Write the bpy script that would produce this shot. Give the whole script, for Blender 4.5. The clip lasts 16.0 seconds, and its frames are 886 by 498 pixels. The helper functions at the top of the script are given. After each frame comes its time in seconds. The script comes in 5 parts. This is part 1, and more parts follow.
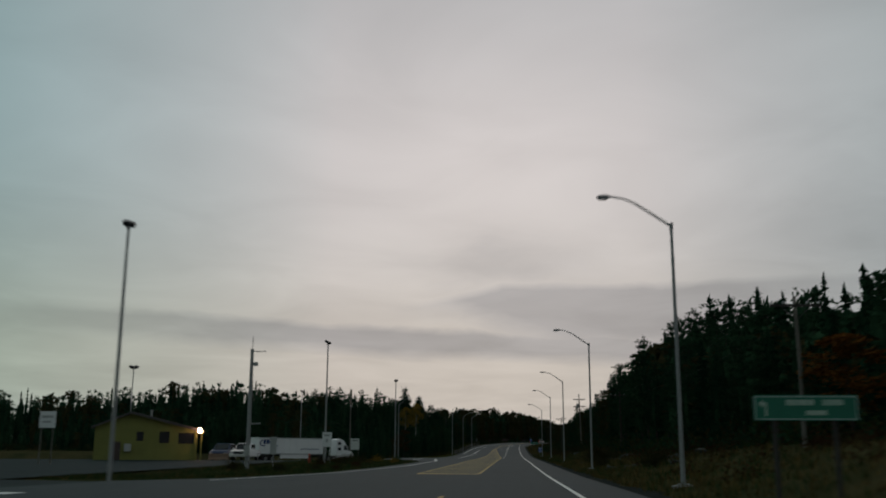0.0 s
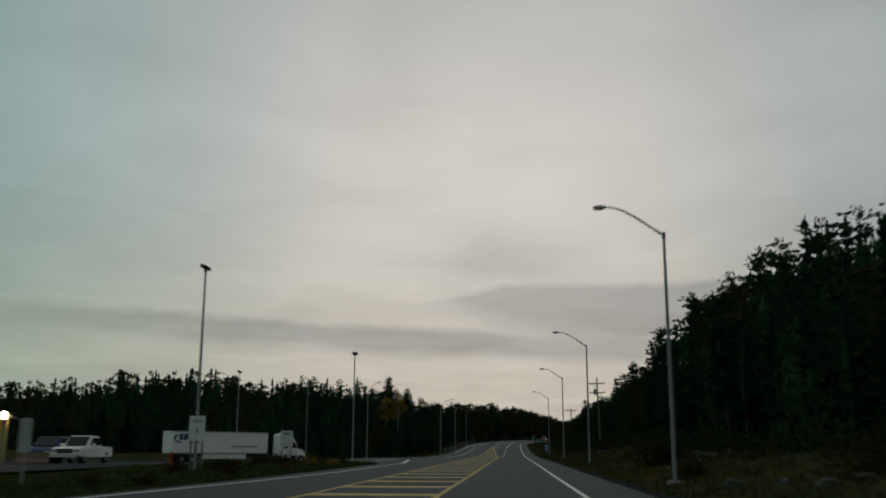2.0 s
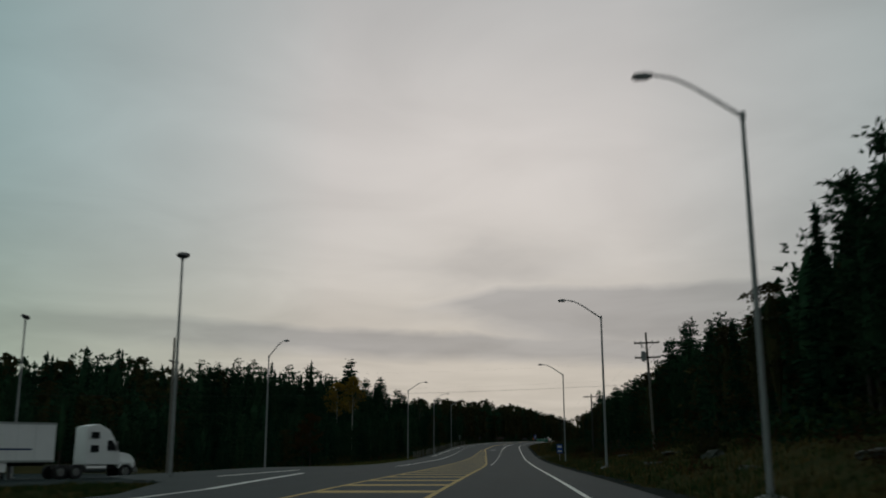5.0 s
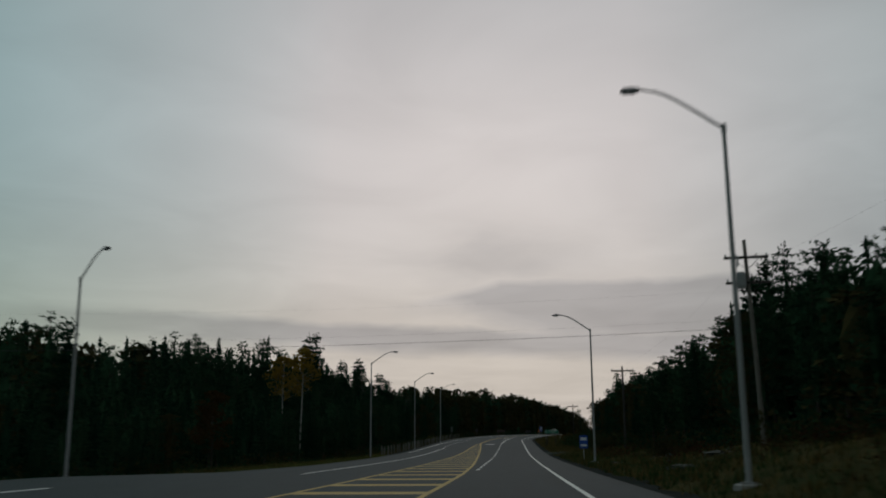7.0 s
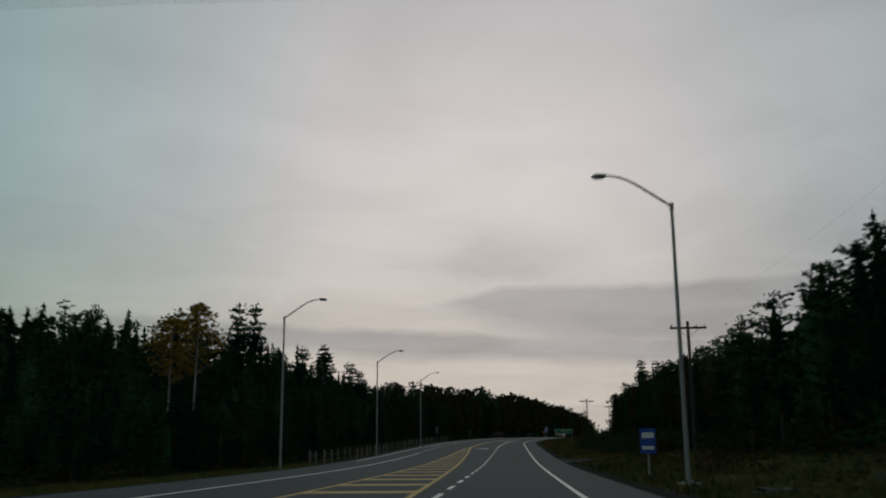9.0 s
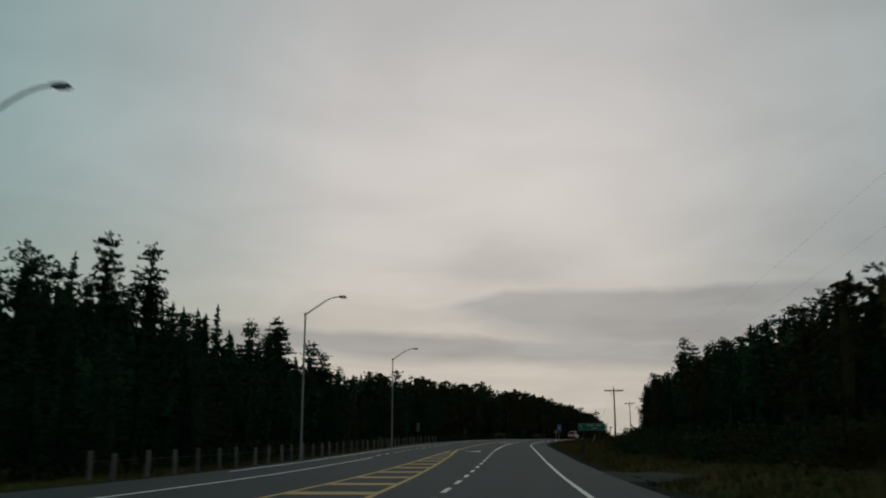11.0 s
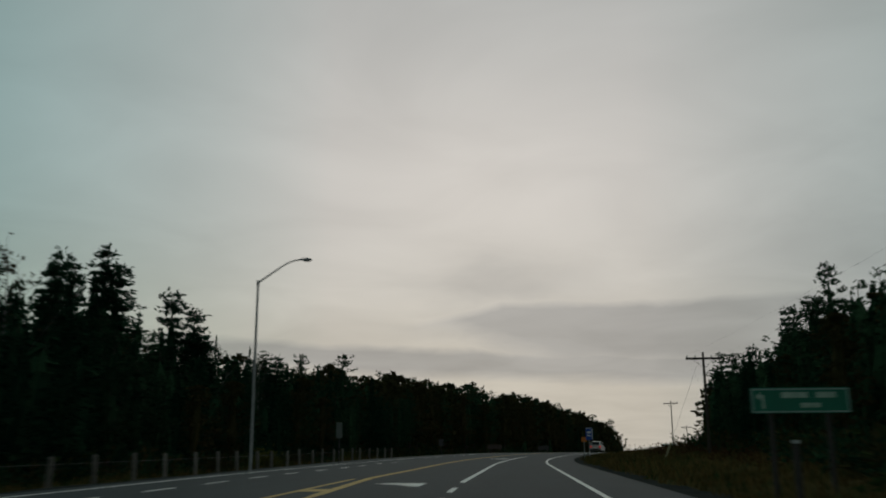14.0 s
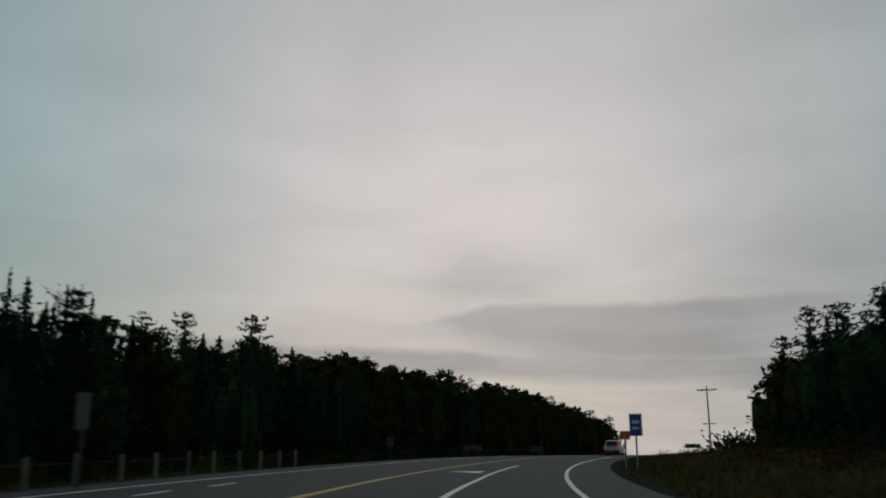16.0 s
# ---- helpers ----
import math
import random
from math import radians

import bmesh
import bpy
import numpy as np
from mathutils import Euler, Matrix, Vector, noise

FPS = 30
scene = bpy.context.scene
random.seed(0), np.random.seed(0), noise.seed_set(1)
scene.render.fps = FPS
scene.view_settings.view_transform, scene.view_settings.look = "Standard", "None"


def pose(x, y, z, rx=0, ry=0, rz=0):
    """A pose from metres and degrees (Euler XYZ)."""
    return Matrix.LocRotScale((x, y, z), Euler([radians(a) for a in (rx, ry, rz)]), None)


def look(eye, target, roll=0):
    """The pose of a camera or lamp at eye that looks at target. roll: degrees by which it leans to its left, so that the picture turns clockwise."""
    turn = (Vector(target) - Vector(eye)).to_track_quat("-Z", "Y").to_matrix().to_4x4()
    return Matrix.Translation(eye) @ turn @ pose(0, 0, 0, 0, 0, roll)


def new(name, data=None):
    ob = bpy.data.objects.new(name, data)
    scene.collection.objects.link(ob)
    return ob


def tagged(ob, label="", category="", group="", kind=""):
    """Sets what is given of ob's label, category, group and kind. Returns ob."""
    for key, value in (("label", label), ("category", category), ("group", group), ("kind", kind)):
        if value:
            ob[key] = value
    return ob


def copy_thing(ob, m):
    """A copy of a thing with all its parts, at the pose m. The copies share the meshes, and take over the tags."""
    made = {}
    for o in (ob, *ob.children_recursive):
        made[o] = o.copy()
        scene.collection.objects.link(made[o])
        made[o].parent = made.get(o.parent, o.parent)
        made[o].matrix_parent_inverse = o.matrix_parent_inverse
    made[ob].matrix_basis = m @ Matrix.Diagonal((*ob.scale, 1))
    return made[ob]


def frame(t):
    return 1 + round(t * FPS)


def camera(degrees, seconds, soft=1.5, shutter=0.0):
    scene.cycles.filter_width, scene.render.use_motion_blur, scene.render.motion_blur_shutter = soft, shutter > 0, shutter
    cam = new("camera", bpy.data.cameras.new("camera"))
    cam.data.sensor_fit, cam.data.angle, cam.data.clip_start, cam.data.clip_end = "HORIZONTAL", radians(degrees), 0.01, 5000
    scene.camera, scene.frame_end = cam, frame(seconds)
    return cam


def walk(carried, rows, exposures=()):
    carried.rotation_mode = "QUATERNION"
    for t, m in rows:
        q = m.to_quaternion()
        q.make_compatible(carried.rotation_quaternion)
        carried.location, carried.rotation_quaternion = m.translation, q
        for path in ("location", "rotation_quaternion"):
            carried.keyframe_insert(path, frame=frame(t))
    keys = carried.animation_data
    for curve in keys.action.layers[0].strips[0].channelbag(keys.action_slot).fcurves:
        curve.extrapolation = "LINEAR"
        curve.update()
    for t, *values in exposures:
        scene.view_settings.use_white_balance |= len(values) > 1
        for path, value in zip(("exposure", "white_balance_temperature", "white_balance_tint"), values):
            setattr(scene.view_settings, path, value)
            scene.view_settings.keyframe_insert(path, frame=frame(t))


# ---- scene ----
cam = camera(50.21, 16.0, soft=1.9, shutter=0.6)
PATH = [
    (0, (0.000, 0.000, 1.250), (-0.143, 1.949, 1.676), 0.28),
    (0.5, (0.010, 10.239, 1.279), (-0.135, 12.189, 1.698), 0.31),
    (1, (0.024, 20.411, 1.292), (-0.121, 22.361, 1.715), 0.20),
    (1.5, (0.015, 30.356, 1.298), (-0.128, 32.304, 1.725), 0.16),
    (2, (-0.011, 40.317, 1.285), (-0.154, 42.266, 1.709), 0.21),
    (2.5, (-0.002, 50.010, 1.267), (-0.145, 51.959, 1.691), 0.21),
    (3, (0.022, 59.592, 1.275), (-0.119, 61.542, 1.699), 0.05),
    (3.5, (0.033, 69.296, 1.308), (-0.108, 71.245, 1.732), -0.03),
    (4, (-0.001, 79.252, 1.352), (-0.139, 81.202, 1.775), -0.01),
    (4.5, (0.003, 89.137, 1.412), (-0.133, 91.086, 1.840), -0.07),
    (5, (0.024, 98.963, 1.486), (-0.111, 100.912, 1.917), -0.17),
    (5.5, (0.051, 108.747, 1.566), (-0.083, 110.695, 1.999), -0.29),
    (6, (0.079, 118.502, 1.644), (-0.056, 120.450, 2.075), -0.39),
    (6.5, (0.103, 128.242, 1.708), (-0.033, 130.192, 2.133), -0.43),
    (7, (0.121, 137.983, 1.752), (-0.017, 139.934, 2.172), -0.35),
    (7.5, (0.110, 147.904, 1.775), (-0.027, 149.854, 2.197), -0.50),
    (8, (0.152, 157.823, 1.815), (0.014, 159.773, 2.239), -0.47),
    (8.5, (0.217, 167.810, 1.859), (0.078, 169.759, 2.284), -0.45),
    (9, (0.240, 177.860, 1.907), (0.103, 179.808, 2.337), -0.47),
    (9.5, (0.250, 187.739, 1.963), (0.112, 189.687, 2.395), -0.37),
    (10, (0.249, 197.493, 2.027), (0.108, 199.440, 2.459), -0.21),
    (10.5, (0.233, 207.167, 2.099), (0.089, 209.114, 2.532), -0.06),
    (11, (0.205, 216.807, 2.182), (0.058, 218.753, 2.618), 0.04),
    (11.5, (0.165, 226.458, 2.281), (0.018, 228.404, 2.722), 0.03),
    (12, (0.115, 236.166, 2.403), (-0.032, 238.110, 2.848), -0.14),
    (12.5, (0.068, 245.844, 2.555), (-0.077, 247.787, 3.008), -0.06),
    (13, (0.028, 255.630, 2.737), (-0.115, 257.572, 3.195), 0.07),
    (13.5, (-0.022, 265.641, 2.970), (-0.166, 267.582, 3.429), -0.05),
    (14, (-0.107, 275.974, 3.264), (-0.247, 277.913, 3.730), -0.26),
    (14.5, (-0.147, 286.542, 3.585), (-0.281, 288.478, 4.067), -0.42),
    (15, (-0.137, 296.843, 3.906), (-0.266, 298.781, 4.385), -0.30),
    (15.5, (-0.044, 306.947, 4.217), (-0.165, 308.887, 4.689), -0.29),
    (16, (0.062, 317.047, 4.521), (-0.048, 318.989, 4.988), -0.31),
]
# The clip's white balance breathes a little.
GRADE = [(0, 0.0, 6500, 10), (0.5, -0.02, 6650, 4.6), (1, -0.02, 6670, 3.0), (1.5, 0.0, 6500, 10), (2, -0.02, 6650, 4.6), (2.5, 0.0, 6500, 10), (3, 0.0, 6500, 10), (3.5, 0.0, 6500, 10), (4, -0.02, 6650, 4.6), (4.6, -0.01, 6580, 7.3), (6, -0.01, 6580, 7.3), (6.5, -0.02, 6650, 4.6), (7, 0.0, 6500, 10), (7.5, -0.02, 6650, 4.6), (8, -0.01, 6580, 7.3), (8.5, -0.02, 6650, 4.6), (9, 0.0, 6500, 10), (9.6, -0.01, 6580, 7.3), (11, -0.01, 6580, 7.3), (11.5, -0.02, 6650, 4.6), (12, 0.0, 6500, 10), (12.5, -0.02, 6650, 4.6), (13, 0.0, 6500, 10), (13.5, -0.02, 6650, 4.6), (14, -0.02, 6650, 4.6), (14.5, 0.0, 6500, 10), (15, -0.02, 6650, 4.6), (15.5, -0.02, 6650, 4.6), (16, 0.0, 6500, 10)]
walk(cam, [(t, look(eye, target, roll)) for t, eye, target, roll in PATH], GRADE)

# ---- light ----
sun = new("sun", bpy.data.lights.new("sun", "SUN"))
sun.data.energy, sun.data.angle, sun.data.color = 0.12, radians(40), (1.0, 0.93, 0.88)
sun.matrix_world = look((0, 0, 60), (-2, -60, 20))

world = bpy.data.worlds.new("world")
scene.world = world
world.use_nodes = True
WT = world.node_tree


def node(tree, kind, **props):
    n = tree.nodes.new(kind)
    for k, v in props.items():
        if k == "operation":
            n.operation = v
        elif k == "blend_type":
            n.blend_type = v
        elif k == "data_type":
            n.data_type = v
    return n


def mth(tree, op, a, b=None, c=None):
    """One maths node on sockets or numbers."""
    n = node(tree, "ShaderNodeMath", operation=op)
    for i, v in enumerate((a, b, c)):
        if v is None:
            continue
        if isinstance(v, (int, float)):
            n.inputs[i].default_value = v
        else:
            tree.links.new(v, n.inputs[i])
    return n.outputs[0]


def blend(tree, fac, a, b, kind="MIX"):
    n = node(tree, "ShaderNodeMix", data_type="RGBA", blend_type=kind)
    for sock, v in ((n.inputs[0], fac), (n.inputs[6], a), (n.inputs[7], b)):
        if isinstance(v, (int, float)):
            sock.default_value = v
        elif isinstance(v, tuple):
            sock.default_value = (*v, 1)
        else:
            tree.links.new(v, sock)
    return n.outputs[2]


def noisy(tree, vec, scale, detail=4, rough=0.55, distort=0.0):
    n = tree.nodes.new("ShaderNodeTexNoise")
    tree.links.new(vec, n.inputs["Vector"])
    n.inputs["Scale"].default_value, n.inputs["Detail"].default_value = scale, detail
    n.inputs["Roughness"].default_value, n.inputs["Distortion"].default_value = rough, distort
    return n.outputs["Fac"]


def ramp(tree, fac, lo, hi):
    n = tree.nodes.new("ShaderNodeMapRange")
    tree.links.new(fac, n.inputs[0])
    n.inputs[1].default_value, n.inputs[2].default_value = lo, hi
    return n.outputs[0]


def overcast_sky(strength):
    """A closed grey evening sky: a soft glow ahead where the sun sets behind the cloud, streaks along the horizon."""
    t = WT
    co = t.nodes.new("ShaderNodeTexCoord").outputs["Generated"]
    sep = t.nodes.new("ShaderNodeSeparateXYZ")
    t.links.new(co, sep.inputs[0])
    x, y, z = sep.outputs
    el = mth(t, "MULTIPLY", mth(t, "ARCSINE", z), 57.3)
    az = mth(t, "MULTIPLY", mth(t, "ARCTAN2", x, y), 57.3)
    com = t.nodes.new("ShaderNodeCombineXYZ")
    up = mth(t, "ADD", mth(t, "MAXIMUM", z, 0.0), 0.09)
    t.links.new(mth(t, "DIVIDE", x, up), com.inputs[0])
    t.links.new(mth(t, "DIVIDE", y, up), com.inputs[1])
    big = noisy(t, com.outputs[0], 0.55, 3, 0.5, 0.4)
    small = noisy(t, com.outputs[0], 1.7, 4, 0.5, 0.6)
    com2 = t.nodes.new("ShaderNodeCombineXYZ")
    t.links.new(mth(t, "MULTIPLY", az, 0.16), com2.inputs[0])
    t.links.new(mth(t, "MULTIPLY", el, 0.42), com2.inputs[1])
    rag = noisy(t, com2.outputs[0], 1.0, 4, 0.55, 0.3)
    wob = mth(t, "MULTIPLY", mth(t, "SUBTRACT", rag, 0.5), 4.0)
    elw = mth(t, "ADD", el, wob)

    def bell(v, mid, width):
        d = mth(t, "DIVIDE", mth(t, "SUBTRACT", v, mid), width)
        return mth(t, "EXPONENT", mth(t, "MULTIPLY", mth(t, "MULTIPLY", d, d), -0.5))

    ruff = mth(t, "MULTIPLY", mth(t, "SUBTRACT", rag, 0.5), 1.1)
    elf = mth(t, "ADD", el, ruff)
    line = mth(t, "ADD", elf, mth(t, "MULTIPLY", az, 0.038))
    band = mth(t, "MULTIPLY", ramp(t, line, 7.45, 6.95), ramp(t, line, 5.3, 6.1))
    band = mth(t, "MULTIPLY", band, ramp(t, az, -34.0, -16.0))
    brim = mth(t, "ADD", 8.9, mth(t, "MULTIPLY", ramp(t, az, -6.5, -0.5), 1.1))
    foot = mth(t, "SUBTRACT", 8.6, mth(t, "MULTIPLY", ramp(t, mth(t, "ADD", az, wob), -3.5, 3.5), 2.6))
    wedge = mth(t, "MULTIPLY", ramp(t, mth(t, "SUBTRACT", brim, elf), -0.2, 0.3), ramp(t, mth(t, "SUBTRACT", elf, foot), -0.9, 1.1))
    wedge = mth(t, "MULTIPLY", wedge, mth(t, "MULTIPLY", ramp(t, az, -8.0, -3.5), ramp(t, az, 28.0, 9.0)))
    patch = mth(t, "MULTIPLY", bell(elw, 12.6, 1.4), bell(az, 20.0, 5.0))
    streak = mth(t, "MULTIPLY", bell(elw, 11.2, 0.8), bell(az, -0.5, 4.0))
    dark = mth(t, "ADD", mth(t, "MAXIMUM", band, wedge), mth(t, "MULTIPLY", mth(t, "ADD", patch, streak), 0.45))
    glow = mth(t, "MULTIPLY", bell(el, 17.0, 7.0), bell(az, -1.0, 15.0))
    low = bell(el, 4.5, 5.6)
    body = mth(t, "ADD", 0.425, mth(t, "MULTIPLY", mth(t, "SUBTRACT", big, 0.5), 0.16))
    body = mth(t, "ADD", body, mth(t, "MULTIPLY", mth(t, "SUBTRACT", small, 0.5), 0.17))
    body = mth(t, "ADD", body, mth(t, "MULTIPLY", glow, 0.16))
    body = mth(t, "ADD", body, mth(t, "MULTIPLY", low, 0.03))
    body = mth(t, "SUBTRACT", body, mth(t, "MULTIPLY", dark, 0.15))
    # Lens vignetting put into the sky's colour: dimmer and tinted towards both sides.
    left, right = ramp(t, az, -11.0, -31.0), ramp(t, az, 8.0, 27.0)
    tint = blend(t, mth(t, "MULTIPLY", glow, 0.8), (0.985, 0.985, 1.005), (1.045, 0.962, 0.94))
    tint = blend(t, mth(t, "MULTIPLY", low, 0.9), tint, (1.085, 0.98, 0.875))
    tint = blend(t, mth(t, "MULTIPLY", dark, 0.8), tint, (1.02, 0.98, 0.985))
    tint = blend(t, left, tint, blend(t, low, (0.60, 0.81, 0.84), (0.64, 0.76, 0.64)))
    tint = blend(t, right, tint, (0.70, 0.79, 0.805))
    rgb = t.nodes.new("ShaderNodeCombineXYZ")
    for i in range(3):
        t.links.new(body, rgb.inputs[i])
    cloud = blend(t, 1.0, rgb.outputs[0], tint, "MULTIPLY")
    sky = t.nodes.new("ShaderNodeTexSky")
    sky.sky_type, sky.sun_disc = "NISHITA", False
    sky.sun_elevation, sky.sun_rotation = radians(15), radians(-2)
    back = t.nodes["Background"]
    ahead = mth(t, "ADD", mth(t, "MULTIPLY", y, 0.96), mth(t, "MULTIPLY", z, 0.28))
    fall = ramp(t, ahead, -0.3, 0.85)
    fall = mth(t, "ADD", 0.78, mth(t, "MULTIPLY", fall, 0.22))
    dim = t.nodes.new("ShaderNodeCombineXYZ")
    for i in range(3):
        t.links.new(fall, dim.inputs[i])
    cloud = blend(t, 1.0, cloud, dim.outputs[0], "MULTIPLY")
    t.links.new(blend(t, 0.0008, cloud, sky.outputs[0]), back.inputs[0])
    back.inputs[1].default_value = strength


overcast_sky(1.0)

# ---- materials ----


def surface(name, base, other, scale=3.0, fine=40.0, rough=0.85, bump=0.3, metal=0.0, mixing=0.6, per_object=0.0, spec=0.3):
    """A material whose colour wanders between two tones at two sizes, in the thing's own metres."""
    m = bpy.data.materials.new(name)
    m.use_nodes = True
    t = m.node_tree
    b = t.nodes["Principled BSDF"]
    co = t.nodes.new("ShaderNodeTexCoord").outputs["Object"]
    one, two = noisy(t, co, scale, 5), noisy(t, co, fine, 3)
    f = mth(t, "ADD", mth(t, "MULTIPLY", ramp(t, one, 0.3, 0.7), mixing), mth(t, "MULTIPLY", ramp(t, two, 0.25, 0.75), 1 - mixing))
    col = blend(t, f, base, other)
    if per_object:
        rnd = t.nodes.new("ShaderNodeObjectInfo").outputs["Random"]
        hsv = t.nodes.new("ShaderNodeHueSaturation")
        t.links.new(col, hsv.inputs["Color"])
        t.links.new(mth(t, "ADD", 1 - per_object, mth(t, "MULTIPLY", rnd, 2 * per_object)), hsv.inputs["Value"])
        t.links.new(mth(t, "ADD", 0.5 - per_object * 0.06, mth(t, "MULTIPLY", rnd, per_object * 0.12)), hsv.inputs["Hue"])
        col = hsv.outputs[0]
    t.links.new(col, b.inputs["Base Color"])
    b.inputs["Roughness"].default_value, b.inputs["Metallic"].default_value = rough, metal
    b.inputs["Specular IOR Level"].default_value = spec
    if bump:
        n = t.nodes.new("ShaderNodeBump")
        n.inputs["Strength"].default_value, n.inputs["Distance"].default_value = bump, 0.02
        t.links.new(two, n.inputs["Height"])
        t.links.new(n.outputs[0], b.inputs["Normal"])
    return m


def foliage(name, base, other):
    """Needles or leaves: tone shifts from plant to plant and from spray to spray."""
    m = bpy.data.materials.new(name)
    m.use_nodes = True
    t = m.node_tree
    b = t.nodes["Principled BSDF"]
    isl = t.nodes.new("ShaderNodeNewGeometry").outputs["Random Per Island"]
    rnd = t.nodes.new("ShaderNodeObjectInfo").outputs["Random"]
    co = t.nodes.new("ShaderNodeTexCoord").outputs["Object"]
    f = mth(t, "ADD", mth(t, "MULTIPLY", isl, 0.45), mth(t, "MULTIPLY", rnd, 0.3))
    f = mth(t, "ADD", f, mth(t, "MULTIPLY", ramp(t, noisy(t, co, 0.14, 3), 0.35, 0.65), 0.3))
    t.links.new(blend(t, f, base, other), b.inputs["Base Color"])
    b.inputs["Roughness"].default_value = 0.8
    b.inputs["Specular IOR Level"].default_value = 0.0
    return m


def asphalt_material(name, base, other, spec=0.08):
    """Worn tarmac: pale and dark aggregate, long wheel tracks, stains, hairline cracks."""
    m = bpy.data.materials.new(name)
    m.use_nodes = True
    t = m.node_tree
    b = t.nodes["Principled BSDF"]
    co = t.nodes.new("ShaderNodeTexCoord").outputs["Object"]
    mp = t.nodes.new("ShaderNodeMapping")
    mp.inputs["Scale"].default_value = (1, 0.05, 1)
    t.links.new(co, mp.inputs["Vector"])
    grain, stain, track = noisy(t, co, 60, 2), noisy(t, co, 0.35, 5), noisy(t, mp.outputs[0], 1.3, 3)
    f = mth(t, "ADD", mth(t, "MULTIPLY", ramp(t, grain, 0.3, 0.7), 0.35), mth(t, "MULTIPLY", ramp(t, stain, 0.3, 0.7), 0.3))
    f = mth(t, "ADD", f, mth(t, "MULTIPLY", ramp(t, track, 0.3, 0.7), 0.35))
    vor = t.nodes.new("ShaderNodeTexVoronoi")
    vor.feature = "DISTANCE_TO_EDGE"
    vor.inputs["Scale"].default_value = 0.16
    wv = t.nodes.new("ShaderNodeVectorMath")
    wv.operation = "ADD"
    nc = t.nodes.new("ShaderNodeTexNoise")
    nc.inputs["Scale"].default_value = 0.5
    t.links.new(co, nc.inputs["Vector"])
    t.links.new(co, wv.inputs[0])
    t.links.new(nc.outputs["Color"], wv.inputs[1])
    t.links.new(wv.outputs[0], vor.inputs["Vector"])
    crack = mth(t, "LESS_THAN", vor.outputs["Distance"], 0.0025)
    col = blend(t, f, base, other)
    t.links.new(blend(t, mth(t, "MULTIPLY", crack, 0.7), col, (0.012, 0.012, 0.013)), b.inputs["Base Color"])
    b.inputs["Roughness"].default_value, b.inputs["Specular IOR Level"].default_value = 0.72, spec
    n = t.nodes.new("ShaderNodeBump")
    n.inputs["Strength"].default_value, n.inputs["Distance"].default_value = 0.4, 0.01
    t.links.new(grain, n.inputs["Height"])
    t.links.new(n.outputs[0], b.inputs["Normal"])
    return m


def glow_material(name, col, power):
    m = bpy.data.materials.new(name)
    m.use_nodes = True
    b = m.node_tree.nodes["Principled BSDF"]
    b.inputs["Base Color"].default_value = (*col, 1)
    b.inputs["Emission Color"].default_value, b.inputs["Emission Strength"].default_value = (*col, 1), power
    return m


ASPHALT = asphalt_material("asphalt", (0.0072, 0.0185, 0.020), (0.0205, 0.0375, 0.0405), 0.085)
OLD_ASPHALT = asphalt_material("old_asphalt", (0.009, 0.019, 0.0195), (0.023, 0.035, 0.036), 0.02)
GRAVEL = surface("gravel", (0.014, 0.017, 0.016), (0.042, 0.046, 0.042), 1.2, 30, 0.95, 0.8, spec=0.0)
PALE_GRAVEL = surface("pale_gravel", (0.040, 0.046, 0.042), (0.085, 0.090, 0.080), 0.9, 24, 0.95, 0.7, spec=0.0)
SOIL = surface("verge_soil", (0.018, 0.029, 0.013), (0.072, 0.058, 0.028), 0.22, 5.0, 0.98, 0.6, spec=0.0)
WHITE_PAINT = surface("white_road_paint", (0.74, 0.76, 0.73), (0.50, 0.52, 0.49), 1.5, 25, 0.7, 0.2)
YELLOW_PAINT = surface("yellow_road_paint", (0.50, 0.33, 0.06), (0.27, 0.20, 0.06), 1.2, 22, 0.7, 0.2)
STEEL = surface("galvanised_steel", (0.25, 0.26, 0.26), (0.18, 0.19, 0.19), 2.0, 30, 0.55, 0.1, 0.0)
DARK_STEEL = surface("dark_steel", (0.03, 0.03, 0.032), (0.055, 0.055, 0.055), 3, 30, 0.5, 0.1, 0.4)
LAMP_HOUSING = surface("lamp_housing", (0.20, 0.20, 0.205), (0.15, 0.15, 0.155), 3, 30, 0.5, 0.05)
WOOD = surface("weathered_wood", (0.022, 0.022, 0.020), (0.046, 0.043, 0.039), 2.5, 35, 0.9, 0.5)
# A darker and a paler tone of pole wood, picked pole by pole.
DARK_WOOD = surface("dark_pole_wood", (0.022, 0.019, 0.015), (0.045, 0.038, 0.03), 2.5, 35, 0.9, 0.5)
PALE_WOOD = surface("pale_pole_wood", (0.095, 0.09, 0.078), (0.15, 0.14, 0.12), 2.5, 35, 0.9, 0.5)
POST_WOOD = surface("post_wood", (0.075, 0.075, 0.065), (0.15, 0.145, 0.125), 3, 40, 0.9, 0.5, per_object=0.25)
CONCRETE = surface("concrete", (0.30, 0.30, 0.29), (0.20, 0.20, 0.19), 2, 30, 0.9, 0.3)
SIGN_WHITE = surface("sign_white", (0.62, 0.64, 0.64), (0.50, 0.52, 0.52), 1.0, 20, 0.5, 0.05)
SIGN_GREY = surface("sign_back_aluminium", (0.34, 0.36, 0.35), (0.26, 0.28, 0.27), 1.0, 20, 0.55, 0.05, 0.2)
SIGN_DULL = surface("sign_back_dull", (0.11, 0.125, 0.115), (0.07, 0.085, 0.075), 1.0, 20, 0.6, 0.05)
SIGN_PALE = surface("sign_pale", (0.50, 0.53, 0.51), (0.40, 0.43, 0.41), 1.0, 20, 0.6, 0.05)
SIGN_GREEN = surface("sign_green", (0.008, 0.135, 0.082), (0.006, 0.10, 0.064), 1.0, 15, 0.45, 0.05)
